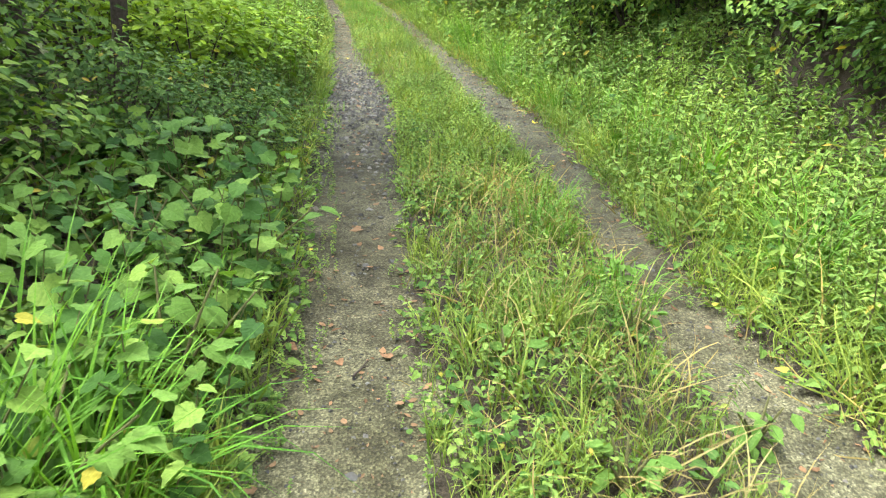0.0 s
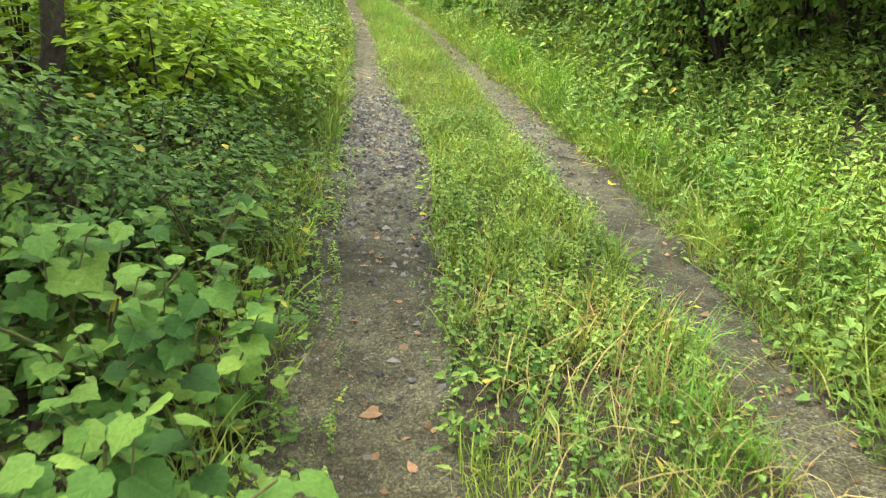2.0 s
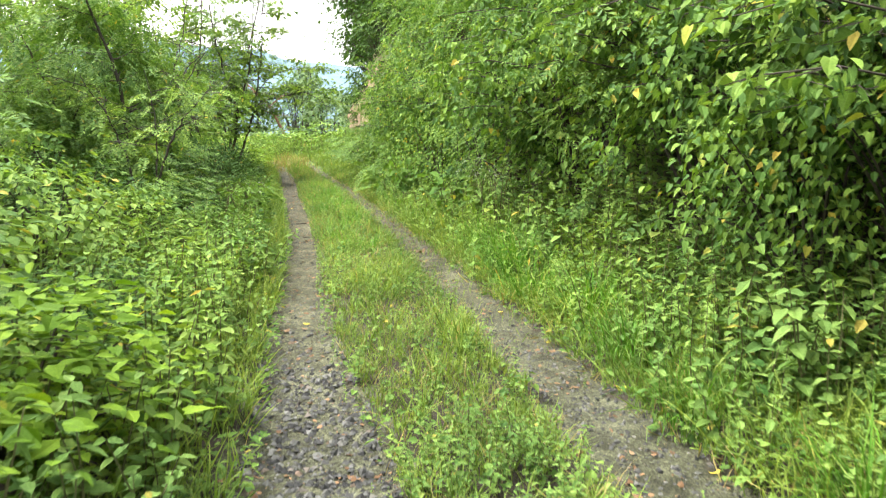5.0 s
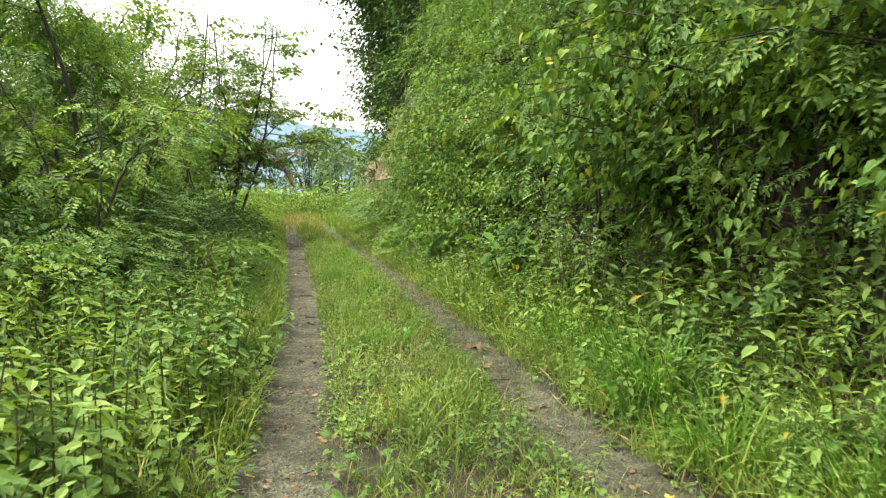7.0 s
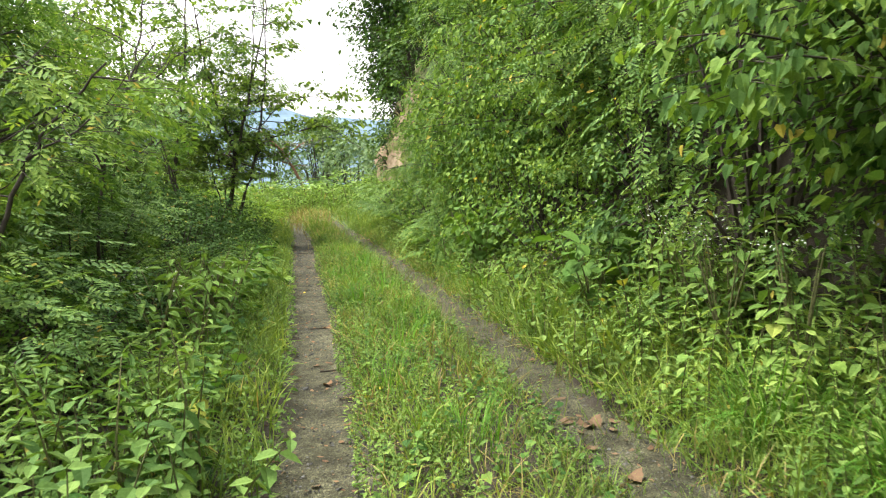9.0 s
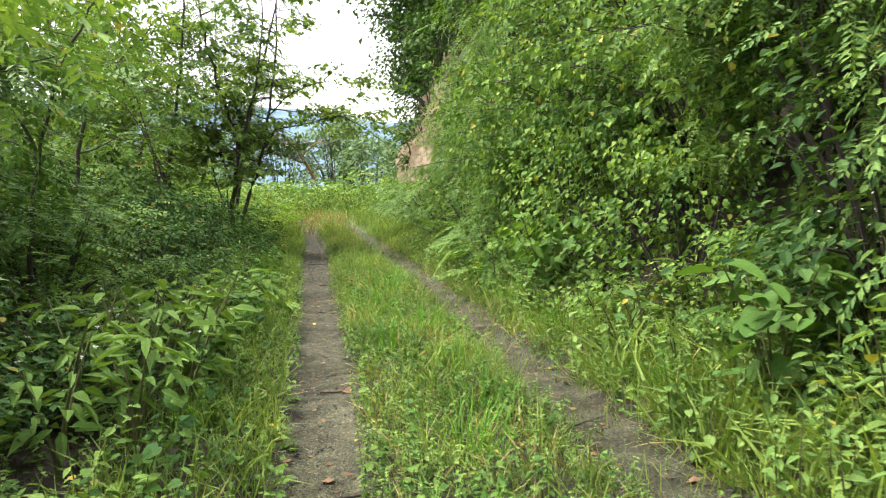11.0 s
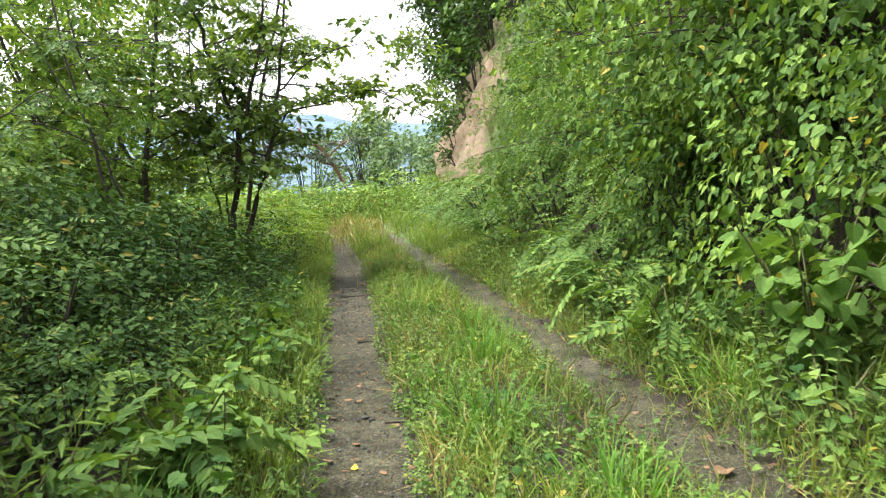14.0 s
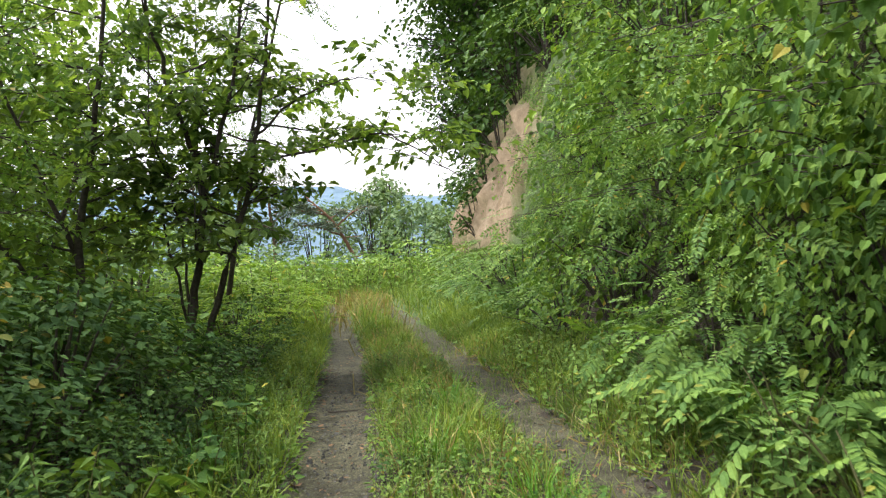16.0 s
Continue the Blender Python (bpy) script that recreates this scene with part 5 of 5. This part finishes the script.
    # the tree at y 5.6 is out of view, added to shade the weeds
    for x, y, way in ((-2.7, 8.8, (-0.16, 0.0, 1)), (-2.1, 8.4, (0.12, 0.1, 1)), (-3.9, 7.6, (-0.05, 0, 1)), (-3.5, 5.6, (0.06, 0.0, 1))):
        plant_tree("tree", "dark trunk rising out of the undergrowth", x, y, rng, FOREST,
                   stems=[((0, 0, 0), way, 6.5, 0.08)], twigs=16, leaves_per=6, leaf_shapes=[OVATE], size=0.15, bare=0.42, twig_len=(0.9, 2.0))


near_trees()


def woodland():
    """Tall trees on top of the bank."""
    rng = np.random.default_rng(61)
    variants = []
    for _ in range(3):
        variants.append(tree_parts(rng, [((0, 0, 0), (rng.normal(0, 0.06), rng.normal(0, 0.06), 1), 8.5, 0.16)], 34, 12, [OVATE], 0.21, 1.0, bare=0.05, twig_len=(1.4, 3.0), lift=0.02, forks=1))
    meshes = [(mesh_of("trunk", w[0], [BARK], True), mesh_of("crown", c, [FOREST])) for w, c in variants]
    for i, (x, y, s, tilt) in enumerate(((6.9, 36.0, 1.0, -6), (5.2, 38.2, 0.8, -12), (4.7, 41.6, 0.8, -15), (4.5, 45.2, 0.75, -12), (6.2, 38.6, 0.95, -8), (6.0, 43.0, 1.0, -10), (6.4, 33.6, 0.8, -8), (5.7, 40.5, 1.0, -13), (4.9, 44.0, 0.95, -16), (4.9, 46.6, 0.85, -14), (7.6, 41.5, 1.1, -6), (7.0, 45.6, 1.1, -8), (8.4, 32.0, 1.1, 0), (7.8, 27.5, 1.05, -4), (8.8, 23.5, 1.1, 0), (8.2, 19.5, 1.0, -3),
                                         (9.4, 15.5, 1.1, 0), (11.0, 11.0, 1.0, 0), (11.0, 6.5, 1.0, 0), (10.5, 1.0, 1.0, 0), (7.0, -5.0, 1.0, 0), (-5.6, 10.5, 0.9, 0), (-6.4, 5.5, 1.0, 0), (-6.0, 0.0, 1.0, 0), (-5.5, -5.5, 1.0, 0))):
        t = thing("tree", "tall dark woodland tree leaning from the top of the bank" if tilt else "tall dark woodland tree above the undergrowth", "tree", "woodland trees")
        t.matrix_basis = Matrix.Translation((x, y, float(height(x, y)) - 0.1)) @ Matrix.Rotation(radians(tilt), 4, "Y") @ Matrix.Rotation(i * 2.1, 4, "Z") @ Matrix.Scale(s, 4)
        for nm, me in zip(("trunk", "crown"), meshes[i % 3]):
            o = new(nm, me)
            o.parent = t


woodland()


def far_trees():
    rng = np.random.default_rng(71)
    broad = []
    for _ in range(2):
        broad.append(tree_parts(rng, [((0, 0, 0), (0.03, 0, 1), 6.0, 0.14)], 24, 10, [OVATE], 0.30, 0.9, bare=0.06, twig_len=(1.2, 2.4), forks=1))
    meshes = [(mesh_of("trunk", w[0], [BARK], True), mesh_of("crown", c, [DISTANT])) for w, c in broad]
    for i, (x, y, s) in enumerate(((2.6, 70, 1.0), (-8.5, 72, 1.0), (-15, 62, 1.0), (8.5, 70, 1.2), (-22, 54, 1.0), (-13, 50, 0.8), (-26, 62, 1.2), (-19, 45, 0.9))):
        t = thing("tree", "rounded leafy tree beyond the end of the bank", "tree", "distant trees")
        t.matrix_basis = Matrix.Translation((x, y, float(height(x, y)) - 0.1)) @ Matrix.Rotation(i * 1.7, 4, "Z") @ Matrix.Scale(s, 4)
        for nm, me in zip(("trunk", "crown"), meshes[i % 2]):
            o = new(nm, me)
            o.parent = t
    needle = Shape([(0, 0, 0), (-0.10, 0.6, 0.06), (0.10, 0.6, 0.06), (0, 1, 0.12)], [(0, 3, 1), (0, 2, 3)])
    shaped_tree("leaning pine with reddish trunk and flat layered crown greyed for haze", 0.5, 61.0, rng, PINE, (
        (((0, 0, 0), (0.0, 0, 0.8), (-0.5, 0, 1.9), (-1.2, 0, 3.2), (-2.0, 0, 4.0), (-2.6, 0, 4.6)), 0.13),
        (((-1.1, 0, 3.0), (-0.3, 0.2, 3.7), (0.2, 0.2, 3.9)), 0.06),
        (((-0.8, 0, 2.5), (-2.0, -0.2, 3.0), (-3.2, -0.2, 3.2)), 0.06),
        (((-1.6, 0, 3.6), (-2.8, 0.3, 3.9), (-3.8, 0.3, 4.1)), 0.05)), 13, 8, [needle], 0.34, "pine_tree", BARK_PINE, "distant pines", (0.5, 1.1), 2.3)
    for x, y, lean in ((-4.4, 66.0, 0.12), (-7.5, 63.0, -0.1)):
        wood, crown = tree_parts(rng, [((0, 0, 0), (lean, 0, 1), 6.2, 0.14)], 16, 16, [needle], 0.30, 0.7, 0.1, 0.35, (1.4, 2.8), -0.01)
        t = thing("pine_tree", "leaning pine with reddish trunk and layered crown greyed for haze", "tree", "distant pines")
        t.location = (x, y, float(height(x, y)) - 0.1)
        part("trunk", wood[0], BARK_PINE, t, soft=True)
        part("crown", crown, PINE, t)


far_trees()


def hills():
    xs = np.linspace(-1500, 1500, 160)
    for name, y0, base, amp, seed in (("backdrop_hill", 900, 62, 26, 0.3), ("backdrop_ridge", 1250, 105, 40, 2.2)):
        v, f = [], []
        for j, u in enumerate(np.linspace(0, 1, 9)):
            for x in xs:
                top = base + amp * (noise.fractal((x * 0.0022 + seed, seed, 0.0), 1.0, 2.0, 5)) - 0.03 * x * (x < 0) * 1.0
                v.append((x, y0 - 300 * (1 - u), -20 + (top + 20) * np.sin(u * 1.571) + 3.0 * noise.noise((x * 0.02, u * 9, seed)) * (u > 0)))
        n = len(xs)
        for j in range(8):
            for i in range(n - 1):
                a = j * n + i
                f += [(a, a + 1, a + n + 1), (a, a + n + 1, a + n)]
        tagged(new(name, mesh_of(name, Shape(v, f), [HILL], True)), "wooded mountain ridge in the distance, tinted blue-green for haze", "hills", kind="structure")


hills()


# ---------------------------------------------------------------- stones, litter and single plants
def pebble(rng, n=9):
    """A small angular stone one unit across: a squashed, jittered ball."""
    bm = bmesh.new()
    bmesh.ops.create_icosphere(bm, subdivisions=1, radius=0.5)
    v = np.array([w.co[:] for w in bm.verts])
    f = [[w.index for w in q.verts] for q in bm.faces]
    bm.free()
    v *= np.array([1.0, 0.75 + 0.3 * rng.random(), 0.45 + 0.2 * rng.random()]) * (0.78 + 0.44 * rng.random((len(v), 1)))
    return Shape(v, f)


def chip(rng):
    """The upper faces of a stone chip sunk in the dirt."""
    v = np.array([(0.5, 0, -0.1), (-0.5, 0, -0.1), (0, 0.4, -0.1), (0, -0.4, -0.1), (0.05, 0, 0.28)]) * (0.7 + 0.6 * rng.random((5, 1)))
    return Shape(v, [(0, 2, 4), (2, 1, 4), (1, 3, 4), (3, 0, 4)])


def rut_stones():
    rng = np.random.default_rng(81)
    chips = [chip(rng) for _ in range(6)]

    def bed(n, y0, y1, a, b, size, skew):
        x, y = strip(rng, n, y0, y1, lambda v: a(v) - 0.03, lambda v: b(v) + 0.03)
        if skew == 2:
            y = np.clip(rng.normal((y0 + y1) / 2, (y1 - y0) / 4.2, n), y0 - 2, y1 + 3)
            x = a(y) - 0.03 + (b(y) - a(y) + 0.06) * rng.random(n)
        m = len(x)
        s = size[0] + (size[1] - size[0]) * rng.random(m) ** skew
        return spread_any(chips, on_ground(x, y, 0.0) + np.stack([0 * x, 0 * x, s * 0.14], 1), turns(rng.random(m) * 6.283, rng.normal(0, 0.25, m), rng.normal(0, 0.25, m)), s, rng)

    stuff("gravel", join([bed(10000, 0.8, 34, la, lb, (0.008, 0.028), 3), bed(7000, 0.8, 30, ra, rb, (0.008, 0.028), 3), bed(3000, 7.0, 12.8, la, lb, (0.018, 0.066), 2),
                          bed(1200, 8.0, 14.0, ra, rb, (0.014, 0.045), 2), bed(900, 24, 32, la, lb, (0.012, 0.035), 2)]), [STONE], "grey crushed stone trodden into the wheel ruts", "gravel")
    meshes = [mesh_of("stone", pebble(rng), [STONE]) for _ in range(6)]
    for i in range(260):
        a, b = ((la, lb), (ra, rb))[i % 4 == 3]
        y = rng.uniform(6.8, 12.4) if i % 3 else rng.uniform(2, 30)
        x = rng.uniform(float(a(y)), float(b(y)))
        s = rng.uniform(0.025, 0.055)
        o = new("stone", meshes[i % 6])
        o.parent = ground
        o.matrix_basis = Matrix.Translation((x, y, float(height(x, y)) + s * 0.02)) @ Euler((rng.normal(0, 0.2), rng.normal(0, 0.2), rng.random() * 6.28)).to_matrix().to_4x4() @ Matrix.Scale(s, 4)


rut_stones()


def litter():
    rng = np.random.default_rng(91)
    curl = [Shape(np.stack([s.v[:, 0], s.v[:, 1], 0.06 + s.v[:, 0] ** 2 * (0.4 + 0.6 * rng.random()) + 0.08 * np.sin(s.v[:, 1] * 4 + rng.random() * 3)], 1), s.f, 0, s.place) for s in (OVATE, LOBED, HEART, OVATE)]
    dead = [mesh_of("fallen_leaf", s, [DEAD]) for s in curl]
    yellow = [mesh_of("fallen_leaf", s, [YELLOWED]) for s in curl]

    def leaf(x, y, size, meshes, label):
        o = new("fallen_leaf", meshes[rng.integers(0, 4)])
        tagged(o, label, "leaf", "fallen leaves on the track")
        o.matrix_basis = Matrix.Translation((x, y, float(height(x, y)) + 0.004)) @ Euler((rng.normal(0, 0.12), rng.normal(0, 0.12), rng.random() * 6.28)).to_matrix().to_4x4() @ Matrix.Scale(size, 4)

    for x, y in ((1.74, 16.70), (1.82, 16.80), (1.66, 16.78), (1.86, 17.3), (1.8, 22.1), (1.88, 21.25), (1.70, 16.0), (1.05, 25.5)):
        leaf(x, y, 0.10, dead, "curled reddish-brown dead leaf lying in the wheel rut")
    bits_x, bits_y = [], []
    for a, b, n in ((la, lb, 2400), (ra, rb, 2000)):
        x, y = strip(rng, n, 1.5, 32, lambda v: a(v) - 0.05, lambda v: b(v) + 0.05)
        bits_x.append(x), bits_y.append(y)
    x, y = np.concatenate(bits_x), np.concatenate(bits_y)
    n = len(x)
    sh = spread_any(curl[:1] + [LANCE], on_ground(x, y, 0.005), turns(rng.random(n) * 6.283, rng.normal(0, 0.15, n), rng.normal(0, 0.2, n)), 0.014 + 0.045 * rng.random(n) ** 2.2, rng)
    stuff("leaf_litter", sh, [DEAD], "crumbs of brown leaf litter trodden into the ruts", "litter")
    for _ in range(110):
        a, b = ((la, lb), (ra, rb))[rng.integers(0, 2)]
        y = rng.uniform(2, 31)
        leaf(rng.uniform(float(a(y)) - 0.1, float(b(y)) + 0.1), y, rng.uniform(0.03, 0.08), dead, "small brown dead leaf on the trodden dirt")
    for x, y in ((0.19, 13.25), (2.0, 10.05), (-0.55, 6.9), (1.95, 9.0), (0.6, 8.0), (-0.4, 9.9), (2.05, 11.2), (0.25, 22.5), (1.9, 13.3)):
        leaf(x, y, rng.uniform(0.05, 0.08), yellow, "yellowed fallen leaf on the dirt")
    for x, y, az, n in ((-0.25, 3.95, 0.4, 0.16), (0.05, 5.0, 1.3, 0.2), (1.5, 15.4, 1.2, 0.3), (0.35, 18.4, 1.5, 0.28), (0.3, 20.1, 1.6, 0.42), (0.45, 15.9, 1.1, 0.16), (1.75, 9.8, 2.0, 0.22), (0.1, 11.3, 0.3, 0.2), (0.3, 25.4, 1.4, 0.3), (0.15, 28.2, 1.5, 0.36), (1.6, 19.0, 0.9, 0.3), (0.42, 23.2, 1.8, 0.18)):
        p, q = limb(rng, (0, 0, 0), (np.sin(az), np.cos(az), 0), n, 0.006, 0.002, 6, 0.12, 0.0)
        p[:, 2] = 0.006
        fork, fq = limb(rng, p[3], (np.sin(az + 0.7), np.cos(az + 0.7), 0), n * 0.35, 0.003, 0.001, 3, 0.1, 0.0)
        fork[:, 2] = 0.006
        t = new("twig", mesh_of("twig", join([tube(p, q, 5), tube(fork, fq, 4)]), [BARK], True))
        t.location = (x, y, float(height(x, y)) + 0.004)
        tagged(t, "thin dark broken twig lying across the wheel rut", "twig", "twigs on the track")


litter()


def leafy_plant(name, label, x, y, tall, wide, shape, mat, n_leaf, size, seed, stems=3, base=0.25, droop=-0.2, group="single plants beside the track"):
    """A plant with every leaf a part of its own on bent stems."""
    rng = np.random.default_rng(seed)
    t = thing(name, label, "plant", group)
    t.location = (x, y, float(height(x, y)) - 0.02)
    lm = mesh_of("leaf", shape, [mat])
    lines = []
    for i in range(stems):
        a = i * 6.283 / stems + rng.normal(0, 0.4)
        u = np.linspace(0, 1, 6)
        reach = wide * (0.35 + 0.65 * rng.random())
        p = np.stack([reach * np.cos(a) * u ** 1.5, reach * np.sin(a) * u ** 1.5, tall * (0.75 + 0.3 * rng.random()) * u], 1)
        lines.append((p, a, part("stem", tube(p, np.linspace(0.010, 0.004, 6), 5), STEM, t, soft=True)))
    for i in range(n_leaf):
        p, a, stalk = lines[i % stems]
        u = base + (1 - base) * rng.random()
        k = min(int(u * 5), 4)
        at = p[k] + (p[k + 1] - p[k]) * (u * 5 - k)
        az = a + rng.normal(0, 1.2)
        reach = size * rng.uniform(0.2, 0.7)
        o = new("leaf", lm)
        o.parent = stalk
        at = at + np.array([np.cos(az) * reach, np.sin(az) * reach, reach * 0.35])
        o.matrix_basis = Matrix.Translation(at) @ Matrix.Rotation(az - 1.571, 4, "Z") @ Matrix.Rotation(droop + rng.normal(0, 0.3), 4, "X") @ Matrix.Rotation(rng.normal(0, 0.3), 4, "Y") @ Matrix.Scale(size * rng.uniform(0.65, 1.2), 4)
    return t


def single_plants():
    big = "plant with very large heart-shaped light green leaves at the bank's foot"
    leafy_plant("large_leaf_plant", big, 2.62, 18.75, 0.9, 0.4, ROUND, BROAD, 44, 0.165, 1, 6, droop=-0.1)
    leafy_plant("large_leaf_plant", big, 2.55, 22.6, 1.05, 0.5, ROUND, BROAD, 110, 0.115, 2, 8, droop=-0.45)
    leafy_plant("large_leaf_plant", big, 2.7, 23.2, 1.0, 0.45, ROUND, BROAD, 84, 0.11, 3, 7, droop=-0.45)
    leafy_plant("large_leaf_plant", big, 2.85, 17.4, 0.7, 0.4, ROUND, BROAD, 24, 0.14, 4, 4)
    for i, (x, y) in enumerate(((2.35, 24.4), (2.45, 25.1), (2.5, 25.9), (2.65, 26.6), (2.3, 23.7), (2.6, 27.6))):
        leafy_plant("feathery_plant", "low plant with arching feather-like compound leaves", x, y, 0.55, 0.3, FROND_WIDE, COVER, 20, 0.37, 20 + i, 4, 0.4, -0.15)
    for i, (x, y) in enumerate(((-0.45, 22.3), (-0.68, 22.9), (-0.5, 24.6), (-0.8, 21.8))):
        leafy_plant("compound_leaf_plant", "low plant with rounded blue-green compound leaflets", x, y, 0.42, 0.3, FROND_BIG, COVER, 14, 0.30, 40 + i, 4, 0.4, -0.15)
    for i, (x, y) in enumerate(((-0.42, 19.5), (-0.62, 19.9), (-0.85, 19.2), (-0.55, 20.4), (-0.95, 20.2), (-0.55, 18.9), (-1.2, 19.7), (-0.8, 18.6), (-0.7, 19.55), (-0.4, 20.0))):
        t = leafy_plant("knotweed", "leafy plant with long pointed green leaves and white blossom", x, y, 0.7, 0.32, LANCE2, COVER, 46, 0.15, 60 + i, 5, 0.3, -0.1)
        rng = np.random.default_rng(160 + i)
        petal = spread(OVATE, np.repeat(rng.normal(0, 1, (4, 3)) * (0.16, 0.16, 0.04) + (0, 0, 0.56), 7, 0), turns(np.tile(np.arange(7) * 0.9, 4), rng.normal(0.5, 0.3, 28), 0), 0.016)
        part("blossom", petal, WHITE, t, "white flower clusters")
    for i, (x, y) in enumerate(((-1.0, 5.6), (-1.2, 4.4), (-0.9, 3.6), (-1.5, 5.2), (-1.35, 6.3), (-0.85, 6.6), (-1.7, 4.2), (-0.75, 4.7), (-1.15, 3.0), (-1.55, 3.3), (-1.9, 5.8), (-2.1, 4.9), (-1.8, 6.2), (-2.3, 6.2))):
        leafy_plant("broadleaf_plant", "sprawling plant with broad lobed light green leaves", x, y, 0.5, 0.4, LOBED if i % 3 else HEART, BROAD, 34, 0.095, 80 + i, 5, 0.35, -0.2)
    for i, (x, y) in enumerate(((1.02, 4.15), (1.2, 3.4), (0.35, 3.8), (0.55, 3.1), (1.25, 4.9), (2.1, 5.4), (2.2, 4.6))):
        leafy_plant("leafy_weed", "small weed with soft oval bright green leaves", x, y, 0.2, 0.14, OVATE, BROAD, 22, 0.075, 120 + i, 5, 0.2, -0.1)
    for i, (x, y) in enumerate(((2.38, 21.6), (2.6, 21.2), (2.35, 22.2), (2.65, 21.9), (2.45, 20.4), (2.7, 20.7), (2.3, 24.0), (2.5, 19.6), (2.75, 20.0))):
        leafy_plant("bright_weed", "knee-high weed with oval yellow-green leaves at the bank's foot", x, y, 0.36, 0.26, OVATE, NETTLE, 34, 0.08, 220 + i, 7, 0.25, -0.15)
    rng = np.random.default_rng(200)
    for i, (x, y) in enumerate(((2.75, 17.0), (2.85, 17.7), (2.7, 16.2), (2.9, 18.2))):
        t = leafy_plant("flowering_weed", "tall weed with pale whitish flower heads", x, y, 0.95, 0.25, LANCE2, NETTLE, 30, 0.1, 140 + i, 5, 0.2, -0.2)
        petal = spread(OVATE, rng.normal(0, 1, (60, 3)) * (0.2, 0.2, 0.06) + (0, 0, 0.92), turns(rng.random(60) * 6.28, rng.normal(0.5, 0.3, 60), 0), 0.018)
        part("blossom", petal, WHITE, t, "whitish flower heads")


single_plants()
